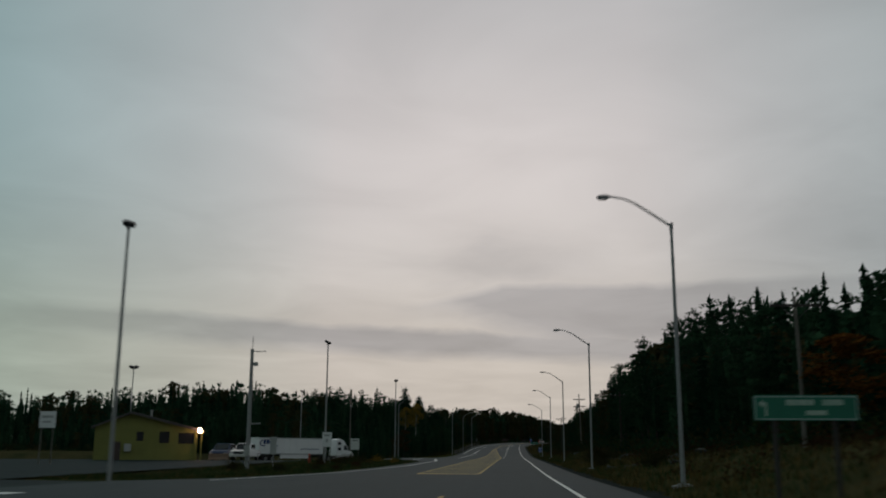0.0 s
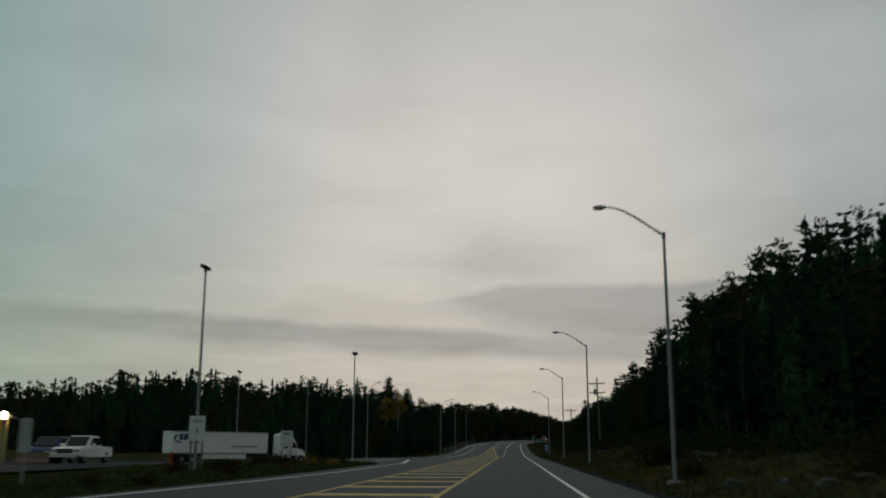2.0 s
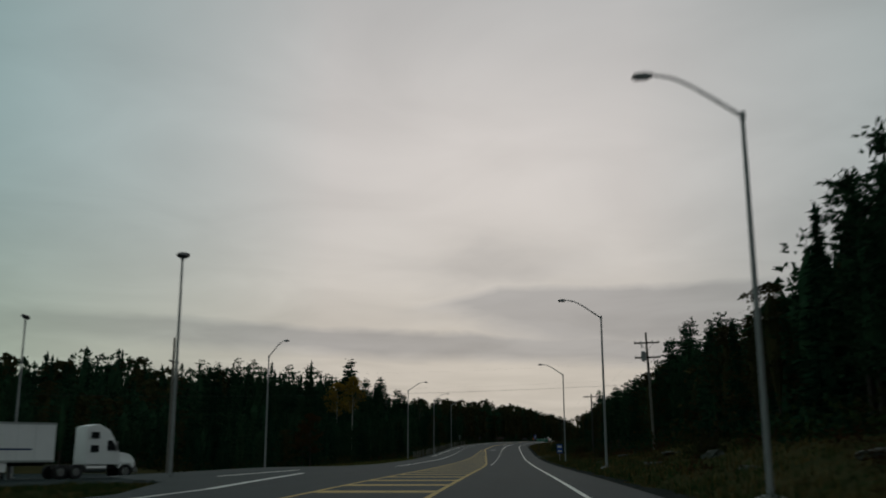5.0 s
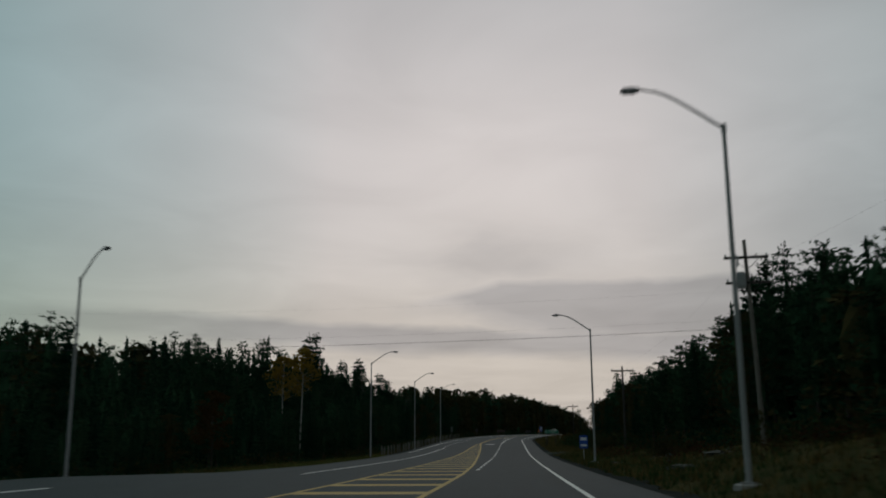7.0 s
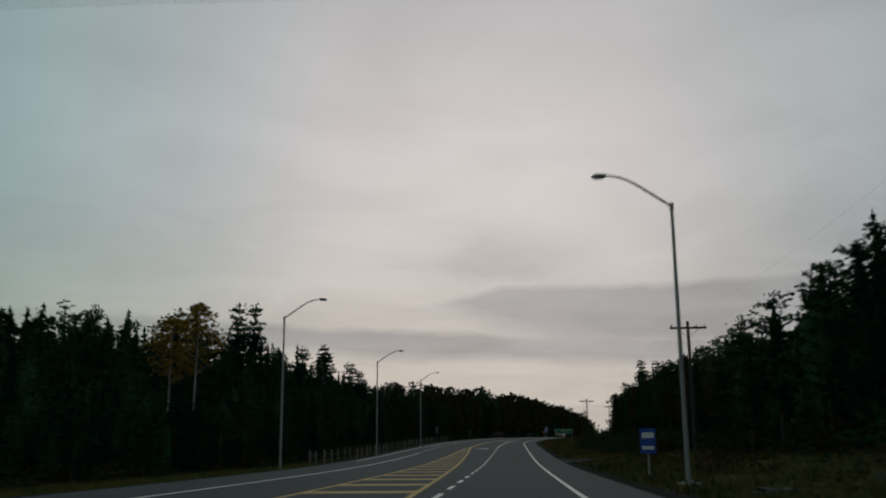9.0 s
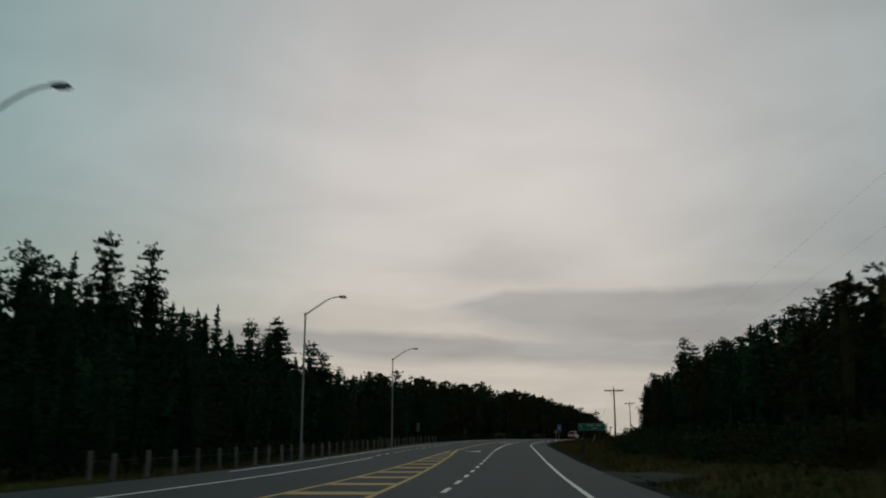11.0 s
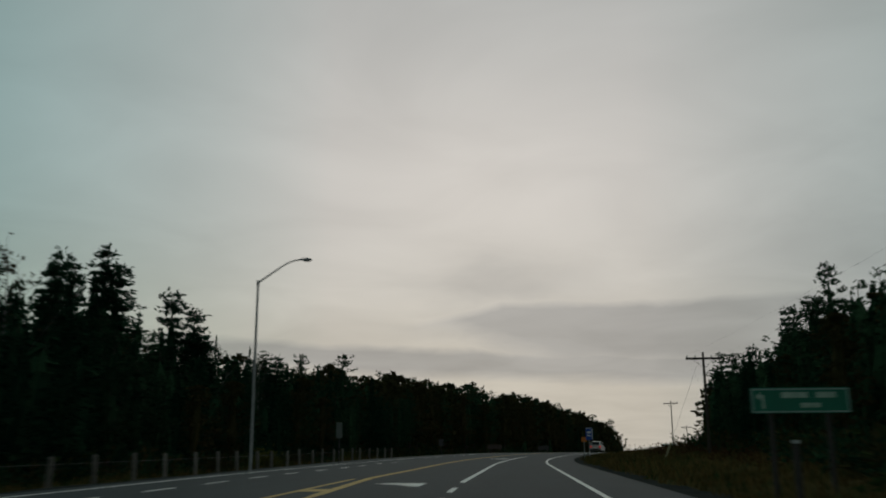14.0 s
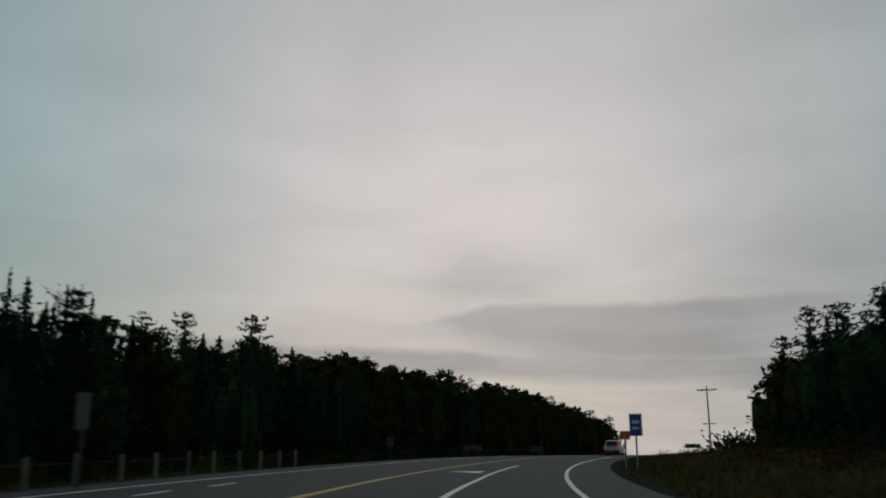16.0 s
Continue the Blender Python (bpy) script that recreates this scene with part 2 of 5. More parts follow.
SIGN_BLUE = surface("sign_blue", (0.02, 0.07, 0.33), (0.015, 0.05, 0.24), 1.0, 15, 0.45, 0.05)
SIGN_ORANGE = surface("sign_orange", (0.55, 0.17, 0.03), (0.42, 0.13, 0.03), 1.0, 15, 0.5, 0.05)
SIGN_BROWN = surface("sign_brown", (0.06, 0.042, 0.036), (0.04, 0.03, 0.027), 1.0, 15, 0.5, 0.05)
LETTERING = surface("faded_lettering", (0.34, 0.42, 0.36), (0.12, 0.24, 0.18), 4.0, 25, 0.6, 0.0)
SIGN_RIM = surface("sign_rim", (0.24, 0.34, 0.31), (0.14, 0.24, 0.21), 4.0, 25, 0.5, 0.0)
LOGO_BLUE = surface("logo_blue", (0.012, 0.03, 0.10), (0.02, 0.045, 0.13), 1.0, 20, 0.5, 0.0)
OCHRE = surface("ochre_siding", (0.185, 0.195, 0.055), (0.13, 0.142, 0.042), 0.6, 12, 0.8, 0.3)
TAN_CONCRETE = surface("tan_concrete", (0.14, 0.115, 0.09), (0.09, 0.075, 0.06), 2, 25, 0.9, 0.3)
ROOFING = surface("dark_roofing", (0.05, 0.05, 0.05), (0.085, 0.08, 0.075), 0.8, 20, 0.9, 0.4)
TRUCK_WHITE = surface("truck_white", (0.74, 0.75, 0.75), (0.62, 0.63, 0.63), 0.5, 15, 0.4, 0.03)
CAR_SILVER = surface("silver_paint", (0.42, 0.41, 0.40), (0.36, 0.35, 0.34), 0.8, 20, 0.35, 0.02, 0.3)
CAR_BLUE = surface("blue_paint", (0.012, 0.03, 0.085), (0.009, 0.024, 0.065), 0.8, 20, 0.35, 0.02)
RUBBER = surface("rubber", (0.012, 0.012, 0.012), (0.025, 0.025, 0.025), 4, 40, 0.9, 0.2)
CHROME = surface("dull_chrome", (0.5, 0.5, 0.5), (0.38, 0.38, 0.38), 4, 40, 0.3, 0.05, 0.9)
GLASS = surface("dark_glass", (0.010, 0.012, 0.014), (0.016, 0.018, 0.02), 1, 10, 0.25, 0.0, 0.0, spec=0.2)
TAIL_RED = glow_material("tail_lamp_red", (0.6, 0.03, 0.02), 0.5)
TAIL_LENS = surface("red_lens", (0.30, 0.015, 0.012), (0.22, 0.01, 0.01), 4, 30, 0.25, 0.0)
LAMP_GLASS = surface("lamp_lens", (0.30, 0.31, 0.32), (0.22, 0.23, 0.24), 4, 30, 0.25, 0.0)
LIT_BULB = glow_material("lit_bulb", (1.0, 0.52, 0.32), 45.0)
PALE_GUARD = surface("dull_yellow_plastic", (0.22, 0.20, 0.11), (0.15, 0.14, 0.08), 3.0, 20, 0.7, 0.1)
RED_PAINT = surface("red_paint", (0.32, 0.05, 0.025), (0.22, 0.035, 0.02), 2.0, 20, 0.6, 0.1)
ROCK = surface("granite", (0.062, 0.068, 0.058), (0.028, 0.032, 0.026), 1.2, 14, 0.9, 0.8, per_object=0.2)
BARK = surface("conifer_bark", (0.020, 0.018, 0.014), (0.045, 0.038, 0.030), 2.0, 18, 0.95, 0.6)
PALE_BARK = surface("birch_bark", (0.38, 0.37, 0.35), (0.16, 0.15, 0.14), 1.6, 9, 0.85, 0.3)
SPRUCE_NEEDLES = foliage("spruce_needles", (0.003, 0.016, 0.010), (0.020, 0.055, 0.029))
PINE_NEEDLES = foliage("pine_needles", (0.006, 0.022, 0.013), (0.034, 0.075, 0.038))
AUTUMN_LEAVES = foliage("autumn_leaves", (0.11, 0.076, 0.015), (0.30, 0.19, 0.034))
EMBER_LEAVES = foliage("ember_leaves", (0.085, 0.036, 0.010), (0.26, 0.105, 0.026))
YELLOW_BUSH = foliage("yellow_bush", (0.036, 0.046, 0.012), (0.105, 0.105, 0.026))
RUST_LEAVES = foliage("rust_leaves", (0.026, 0.019, 0.009), (0.080, 0.048, 0.018))
BROWN_SHRUB = foliage("brown_shrub", (0.016, 0.013, 0.008), (0.075, 0.038, 0.018))
DULL_LEAVES = foliage("dull_leaves", (0.012, 0.022, 0.010), (0.062, 0.052, 0.023))
GREY_BARK = surface("grey_bark", (0.09, 0.09, 0.088), (0.05, 0.05, 0.048), 2.0, 18, 0.95, 0.4)
DRY_GRASS = foliage("dry_grass", (0.048, 0.038, 0.015), (0.15, 0.104, 0.038))
LUSH_GRASS = foliage("lush_grass", (0.045, 0.055, 0.016), (0.14, 0.145, 0.042))
GREEN_GRASS = foliage("green_grass", (0.015, 0.032, 0.012), (0.046, 0.068, 0.024))

# ---- mesh helpers ----


def part(name, bm, material, parent=None, label=""):
    """Link a bmesh as one mesh object under a thing or a part."""
    me = bpy.data.meshes.new(name)
    bm.to_mesh(me)
    bm.free()
    me.materials.append(material)
    ob = new(name, me)
    if parent:
        ob.parent = parent
    if label:
        ob["label"] = label
    return ob


def empty(name, m, label, category, group="", kind=""):
    e = new(name)
    e.matrix_basis = m
    return tagged(e, label, category, group, kind)


def box_bm(x0, x1, y0, y1, z0, z1, bevel=0.0, bm=None):
    own = bm is None
    bm = bm or bmesh.new()
    r = bmesh.ops.create_cube(bm, size=1)
    for v in r["verts"]:
        v.co = Vector(((x0 + x1) / 2 + v.co.x * (x1 - x0), (y0 + y1) / 2 + v.co.y * (y1 - y0), (z0 + z1) / 2 + v.co.z * (z1 - z0)))
    if bevel and own:
        bmesh.ops.bevel(bm, geom=bm.edges[:], offset=bevel, segments=2, affect="EDGES")
    return bm


def tube_bm(points, radii, sides=10, bm=None, caps=True):
    """A round bar along points, with a radius at each."""
    bm = bm or bmesh.new()
    rings = []
    pts = [Vector(p) for p in points]
    for i, p in enumerate(pts):
        d = (pts[min(i + 1, len(pts) - 1)] - pts[max(i - 1, 0)]).normalized()
        a = d.cross(Vector((0, 1, 0)) if abs(d.y) < 0.9 else Vector((1, 0, 0))).normalized()
        b = d.cross(a)
        r = radii[i] if isinstance(radii, (list, tuple)) else radii
        rings.append([bm.verts.new(p + a * r * math.cos(k * math.tau / sides) + b * r * math.sin(k * math.tau / sides)) for k in range(sides)])
    for u, v in zip(rings, rings[1:]):
        for k in range(sides):
            bm.faces.new((u[k], u[(k + 1) % sides], v[(k + 1) % sides], v[k]))
    if caps:
        bm.faces.new(rings[0][::-1])
        bm.faces.new(rings[-1])
    bmesh.ops.recalc_face_normals(bm, faces=bm.faces[:])
    return bm


def prism_bm(outline, y0, y1, top=None, bevel=0.0):
    """An outline of (x, z) drawn out from y0 to y1; top: (z, inset) pulls in what lies above z."""
    bm = bmesh.new()
    front = [bm.verts.new((x, y0, z)) for x, z in outline]
    back = [bm.verts.new((x, y1, z)) for x, z in outline]
    n = len(outline)
    bm.faces.new(front[::-1])
    bm.faces.new(back)
    for k in range(n):
        bm.faces.new((front[k], front[(k + 1) % n], back[(k + 1) % n], back[k]))
    if top:
        for v in bm.verts:
            if v.co.z > top[0]:
                v.co.y += top[1] if v.co.y < (y0 + y1) / 2 else -top[1]
    bmesh.ops.recalc_face_normals(bm, faces=bm.faces[:])
    if bevel:
        bmesh.ops.bevel(bm, geom=bm.edges[:], offset=bevel, segments=2, affect="EDGES")
    return bm


def mesh_np(name, verts, faces, mats, which=None):
    """A mesh out of arrays: verts n x 3, faces n x 3 or n x 4."""
    me = bpy.data.meshes.new(name)
    k = faces.shape[1]
    me.vertices.add(len(verts))
    me.vertices.foreach_set("co", np.ascontiguousarray(verts, dtype=np.float32).ravel())
    me.loops.add(faces.size)
    me.loops.foreach_set("vertex_index", np.ascontiguousarray(faces, dtype=np.int32).ravel())
    me.polygons.add(len(faces))
    me.polygons.foreach_set("loop_start", np.arange(0, faces.size, k, dtype=np.int32))
    me.polygons.foreach_set("loop_total", np.full(len(faces), k, dtype=np.int32))
    for m in mats:
        me.materials.append(m)
    if which is not None:
        me.polygons.foreach_set("material_index", np.ascontiguousarray(which, dtype=np.int32))
    me.update(calc_edges=True)
    return me


# ---- the lie of the land ----
PROFILE = [(-400, 0), (0, 0), (60, 0.02), (100, 0.24), (140, 0.5), (180, 0.67), (210, 0.88), (236, 1.15), (256, 1.49), (276, 2.01), (297, 2.66),
           (317, 3.27), (340, 3.97), (370, 4.95), (410, 6.25), (440, 7.0), (470, 7.4), (520, 7.2), (620, 4.5), (900, -4), (3000, -30)]
TABLE_Y = np.arange(-400, 3001, 2.0)
TABLE_Z = np.interp(TABLE_Y, [p[0] for p in PROFILE], [p[1] for p in PROFILE])
TABLE_Z = np.convolve(np.pad(TABLE_Z, 4, mode="edge"), np.ones(9) / 9, "valid")


def road_z(y):
    """Height of the carriageway."""
    return np.interp(y, TABLE_Y, TABLE_Z)


def bend(y):
    """How far the road has swung to the right of its straight line."""
    y = np.asarray(y, float)
    s = np.clip(y - 337, 0, 150)
    return s * s / 570 + np.clip(y - 487, 0, None) * (300 / 570)


LEFT_EDGE = [(-400, -24), (30, -24), (43, -19), (50, -15.2), (66, -12.6), (85, -12.0), (128, -12.0), (140, -15), (150, -22), (183, -22), (190, -15.5),
             (205, -14.2), (600, -14.4)]


def left_edge(y):
    return np.interp(y, [p[0] for p in LEFT_EDGE], [p[1] for p in LEFT_EDGE])


def smooth(v, a, b):
    v = np.clip((np.asarray(v, float) - a) / (b - a), 0, 1)
    return v * v * (3 - 2 * v)


def wave(x, y):
    """Gentle unevenness of the ground."""
    return (np.sin(x * 0.31 + 1.7 * np.sin(y * 0.07)) + np.sin(y * 0.23 + x * 0.11) + 0.6 * np.sin(x * 0.83 - y * 0.57) + 0.5 * np.sin(y * 0.91 + 2.0)) / 3.1


def yard(x, y):
    """1 on the paved yard beside the road, 0 off it."""
    inside = smooth(y, 32, 40) * smooth(y, 196, 190) * smooth(x, -22.5, -24.5) * smooth(x, -120, -112)
    mouth = smooth(y, 138, 142) * smooth(y, 190, 186) * smooth(x, -14, -15) * smooth(x, -60, -55)
    near = smooth(y, 45, 38) * smooth(x, -120, -112) * smooth(x, -8, -12)
    return np.maximum(np.maximum(inside, mouth), near)


def yard_level(x, y):
    """Height of the paved yard: level with the road at its mouth, then falling away from it."""
    flat = np.interp(y, [-400, 40, 100, 118, 150, 200, 3000], [0.0, 0.1, 0.62, 0.55, 0.08, 0.08, 0.08])
    f = smooth(x, -15, -27)
    return road_z(y) * (1 - f) + flat * f


def drive(u, y):
    """1 on the gravel drive that leaves the road to the right, 0 off it."""
    mid = 258.0 - (np.asarray(u, float) - 4.0) * 0.2
    half = 1.6 + 5.0 * smooth(u, 8.0, 4.0)
    return smooth(np.abs(y - mid), half + 2.0, half) * smooth(u, 12, 9)


def ground_z(x, y):
    x, y = np.asarray(x, float), np.asarray(y, float)
    u = x - bend(y)
    z = road_z(y)
    le = left_edge(y)
    right = smooth(u, 4.6, 15) * np.interp(y, [0, 170, 240, 280, 600], [1.75, 1.65, 1.1, 0.6, 0.6]) * (1 + 0.2 * np.sin(y * 0.05)) + smooth(u, 15, 45) * 1.5
    right *= 1 - 0.75 * smooth(y, 395, 425)
    right *= 1 - 0.8 * drive(u, y)
    left = -smooth(u, le - 1.5, le - 7) * np.where(y > 200, 0.9, 0.1) + smooth(u, -22, -60) * np.where(y > 195, 1.2, 0.0)
    off = np.maximum(smooth(u, 4.4, 7), smooth(u, le - 0.6, le - 4))
    off = off * (1 - yard(x, y))
    bump_h = wave(x, y) * 0.22 * off
    side = smooth(y, 205, 196) * smooth(x, -12, -15)
    z = z * (1 - side) + yard_level(x, y) * side
    return z + right + left * (1 - yard(x, y)) + bump_h - 0.06 - 0.06 * (1 - off) * (1 - yard(x, y)) + 0.028 * yard(x, y)


def grid_mesh(name, xs, ys, zfun, mats, shift=None):
    """A sheet over the lines xs, ys; shift(y) moves a whole row sideways."""
    X, Y = np.meshgrid(xs, ys)
    if shift is not None:
        X = X + shift(Y)
    Z = zfun(X, Y)
    V = np.stack([X, Y, Z], -1).reshape(-1, 3)
    n, m = len(ys), len(xs)
    i = (np.arange(n - 1)[:, None] * m + np.arange(m - 1)[None]).ravel()
    return mesh_np(name, V, np.stack([i, i + 1, i + m + 1, i + m], 1), mats)


xs = np.concatenate([[-2600, -1600, -900, -500, -320, -220, -160], np.arange(-120, -30, 4), np.arange(-30, 40, 0.8), np.arange(40, 90, 4), [120, 160, 220, 320, 500, 900, 1600, 2600]])
ys = np.concatenate([[-1500, -700, -300, -150, -80], np.arange(-40, 560, 1.6), np.arange(560, 760, 12), [820, 950, 1200, 1700, 2400, 3000]])
ground = tagged(new("ground", grid_mesh("ground", xs, ys, ground_z, [SOIL])), "rough brown grassy verge and forest floor", "ground", kind="structure")
for p in ground.data.polygons:
    p.use_smooth = True


def strip_mesh(name, inner, outer, y0, y1, lift, mat, step=2.0, cols=2):
    """A ribbon along the road between two offsets, each a number or a function of y."""
    yy = np.linspace(y0, y1, max(2, int((y1 - y0) / step) + 1))
    a = np.array([inner(v) if callable(inner) else inner for v in yy], float) + bend(yy)
    b = np.array([outer(v) if callable(outer) else outer for v in yy], float) + bend(yy)
    f = np.linspace(0, 1, cols)
    X = a[:, None] * (1 - f) + b[:, None] * f
    Y = np.repeat(yy[:, None], cols, 1)
    Z = road_z(Y) + lift
    V = np.stack([X, Y, Z], -1).reshape(-1, 3)
    i = (np.arange(len(yy) - 1)[:, None] * cols + np.arange(cols - 1)[None]).ravel()
    return mesh_np(name, V, np.stack([i, i + 1, i + cols + 1, i + cols], 1), [mat])


road = tagged(new("road", strip_mesh("road", left_edge, 4.15, -60, 620, 0.0, ASPHALT, 2.0, 6)), "worn grey asphalt highway with painted lines", "road", kind="structure")
shoulder = tagged(new("road_shoulder", strip_mesh("road_shoulder", 4.05, lambda y: 4.95 + 0.25 * math.sin(y * 0.4) + 0.2 * math.sin(y * 1.3), -60, 520, -0.015, GRAVEL, 1.0, 3)),
                  "narrow grey gravel shoulder beside the asphalt", "gravel shoulder", kind="structure")
tagged(new("road_shoulder", strip_mesh("road_shoulder", lambda y: left_edge(y) - 0.9 - 0.2 * math.sin(y * 0.7), lambda y: left_edge(y) + 0.1, 191, 470, -0.015, GRAVEL, 1.0, 3)),
                       "thin gravel edge between asphalt and guard posts", "gravel shoulder", kind="structure")


def yard_sheet():
    xs2 = np.arange(-112, -11.5, 1.5)
    ys2 = np.arange(-40, 192, 1.5)
    X, Y = np.meshgrid(xs2, ys2)
    Z = yard_level(X, Y) - 0.02
    V = np.stack([X, Y, Z], -1).reshape(-1, 3)
    n, m = len(ys2), len(xs2)
    i = (np.arange(n - 1)[:, None] * m + np.arange(m - 1)[None]).ravel()
    q = np.stack([i, i + 1, i + m + 1, i + m], 1)
    mid = V[q].mean(1)
    return mesh_np("yard", V, q[yard(mid[:, 0], mid[:, 1]) > 0.3], [OLD_ASPHALT])




def drive_sheet():
    """The drive's gravel, a little proud of the ground and ragged at its sides."""
    us = np.linspace(4.1, 10.5, 30)
    f = np.linspace(-1, 1, 13)
    half = 1.2 + 4.8 * smooth(us, 8.5, 4.0) + 0.25 * np.sin(us * 2.3)
    X = np.repeat(us[:, None], 13, 1)
    Y = (258.0 - (us - 4.0) * 0.2)[:, None] + half[:, None] * f[None]
    Z = np.maximum(ground_z(X, Y) + 0.045, np.where(X < 5.2, road_z(Y) - 0.012, -99))
    V = np.stack([X, Y, Z], -1).reshape(-1, 3)
    i = (np.arange(29)[:, None] * 13 + np.arange(12)[None]).ravel()
    return mesh_np("drive", V, np.stack([i, i + 13, i + 14, i + 1], 1), [PALE_GRAVEL])


tagged(new("pavement_drive", drive_sheet()), "short grey gravel drive leaving the highway towards the wood", "gravel drive", kind="structure")
tagged(new("pavement_yard", yard_sheet()), "broad worn asphalt yard of the truck stop", "paved yard", kind="structure")

# ---- painted lines: each one a part of the road ----


def line(name, inner, outer, y0, y1, mat, lift=0.006):
    ob = new(name, strip_mesh(name, inner, outer, y0, y1, lift, mat, 1.5))
    ob.parent = road
    return ob


def yellow_right(y):
    return float(np.interp(y, [60, 185, 204, 292, 314, 330, 345, 372], [-2.25, -2.3, -2.6, -4.9, -5.75, -5.3, -4.95, -4.6]))


line("edge_line", 2.02, 2.18, -60, 520, WHITE_PAINT)
line("yellow_line", lambda y: yellow_right(y) - 0.09 - 0.07 * (y > 300), lambda y: yellow_right(y) + 0.09 + 0.07 * (y > 300), 63, 480, YELLOW_PAINT)
line("yellow_line", -6.35, -6.17, 63, 313, YELLOW_PAINT)
line("yellow_line", -0.65 - 1.6, -0.5 - 1.6, -60, 30, YELLOW_PAINT)
for k in range(41):
    y = 63 + 6.0 * k
    if yellow_right(y) > -5.4:
        line("yellow_bar", -6.2, yellow_right(y) - 0.05, y, y + (1.5 if k else 2.0), YELLOW_PAINT, 0.004)
line("edge_line", lambda y: float(np.interp(y, [46, 58, 66, 80, 95], [-14.6, -13.2, -12.0, -11.0, -10.4])) - 0.09, lambda y: float(np.interp(y, [46, 58, 66, 80, 95], [-14.6, -13.2, -12.0, -11.0, -10.4])) + 0.09, 46, 132, WHITE_PAINT)
line("edge_line", lambda y: -10.4 - 0.09 * (y - 132) - 0.16, lambda y: -10.4 - 0.09 * (y - 132) + 0.16, 132, 158, WHITE_PAINT)
line("edge_line", -15.75, -15.45, 150, 170, WHITE_PAINT)
line("edge_line", -10.5, -10.32, 186, 288, WHITE_PAINT)


def left_line(y):
    return float(np.interp(y, [262, 317, 350, 370], [-13.36, -13.15, -12.0, -11.3]))


line("edge_line", lambda y: left_line(y) - 0.09, lambda y: left_line(y) + 0.09, 262, 470, WHITE_PAINT)
line("lane_dash", -1.95, -1.78, 192, 194.9, WHITE_PAINT)
for k in range(1, 20):
    line("lane_dash", -1.95, -1.78, 192 + 5.8 * k, 194.9 + 5.8 * k, WHITE_PAINT)


def lane_line(y):
    return float(np.interp(y, [310, 335, 352, 374], [-1.87, -1.45, -1.12, -1.2]))


line("lane_line", lambda y: lane_line(y) - 0.1, lambda y: lane_line(y) + 0.1, 309, 374, WHITE_PAINT)
for k in range(11):
    y = 292 + 5.6 * k
    u = float(np.interp(y, [292, 318, 330, 350], [-10.7, -10.7, -10.1, -9.4]))
    line("lane_dash", u - 0.09, u + 0.09, y, y + 2.6, WHITE_PAINT)


def turn_arrow(y, aside=0.25):
    """A left-turn arrow painted in the turning lane."""
    bm = bmesh.new()
    shape = [(-3.55, 0), (-3.3, 0), (-3.3, 2.6), (-4.2, 2.6), (-4.2, 3.0), (-5.0, 2.2), (-4.2, 1.4), (-4.2, 1.9), (-3.55, 1.9)]
    vs = [bm.verts.new((x + aside + float(bend(y + d)), y + d, float(road_z(y + d)) + 0.007)) for x, d in shape]
    bm.faces.new(vs)
    bmesh.ops.triangulate(bm, faces=bm.faces[:])
    return part("turn_arrow", bm, WHITE_PAINT, road)


line("edge_line", -16.6, -15.6, 29.0, 30.3, WHITE_PAINT)
turn_arrow(306)
turn_arrow(360.5, 1.5)

# ---- street furniture ----


def at_ground(x, y, turn=0.0, sink=0.02):
    return pose(x, y, float(ground_z(x, y)) - sink, 0, 0, turn)


def street_lamp(m):
    """A tall tapered steel mast with a rising arm and a cobra head; the arm reaches along -x."""
    e = empty("street_lamp", m, "galvanised steel street lamp with curved arm beside the highway", "street lamp", "street lamps along the highway")
    part("mast", tube_bm([(0, 0, 0), (0, 0, 5), (0, 0, 10.25)], [0.09, 0.076, 0.058], 12), STEEL, e)
    b = box_bm(-0.2, 0.2, -0.2, 0.2, 0.09, 0.14)
    part("base_plate", b, STEEL, e)
    part("footing", tube_bm([(0, 0, -0.4), (0, 0, 0.06), (0, 0, 0.09)], [0.42, 0.42, 0.38], 12), CONCRETE, e, "pale concrete footing")
    part("collar", tube_bm([(0, 0, 10.02), (0, 0, 10.28)], 0.078, 12), STEEL, e)
    arm = [(0, 0, 10.16), (-0.3, 0, 10.36), (-0.75, 0, 10.68), (-1.25, 0, 11.02), (-1.6, 0, 11.22), (-1.9, 0, 11.34), (-2.2, 0, 11.4), (-2.45, 0, 11.42)]
    part("arm", tube_bm(arm, [0.052, 0.05, 0.047, 0.044, 0.042, 0.04, 0.038, 0.036], 8), STEEL, e)
    head = prism_bm([(-2.36, 11.38), (-2.85, 11.355), (-2.95, 11.39), (-2.86, 11.47), (-2.6, 11.5), (-2.36, 11.46)], -0.14, 0.14, (11.44, 0.05), 0.018)
    h = part("lamp_head", head, LAMP_HOUSING, e)
    part("lens", prism_bm([(-2.5, 11.315), (-2.84, 11.315), (-2.89, 11.37), (-2.46, 11.38)], -0.11, 0.11, None, 0.012), LAMP_GLASS, h)
    return e


LAMP = street_lamp(at_ground(6.42, 37.4))
for x, y in ((6.42, 79.7), (6.5, 123.9), (6.45, 164.7), (6.4, 212.7)):
    copy_thing(LAMP, at_ground(x, y))
for x, y in ((-22.0, 184.7), (-15.1, 241.0), (-14.5, 282.2), (-13.85, 325.8)):
    z = float(ground_z(x, y))
    copy_thing(LAMP, pose(x, y, max(z, float(road_z(y)) - 0.25) - 0.02, 0, 0, 140 if x < -20 else 180))


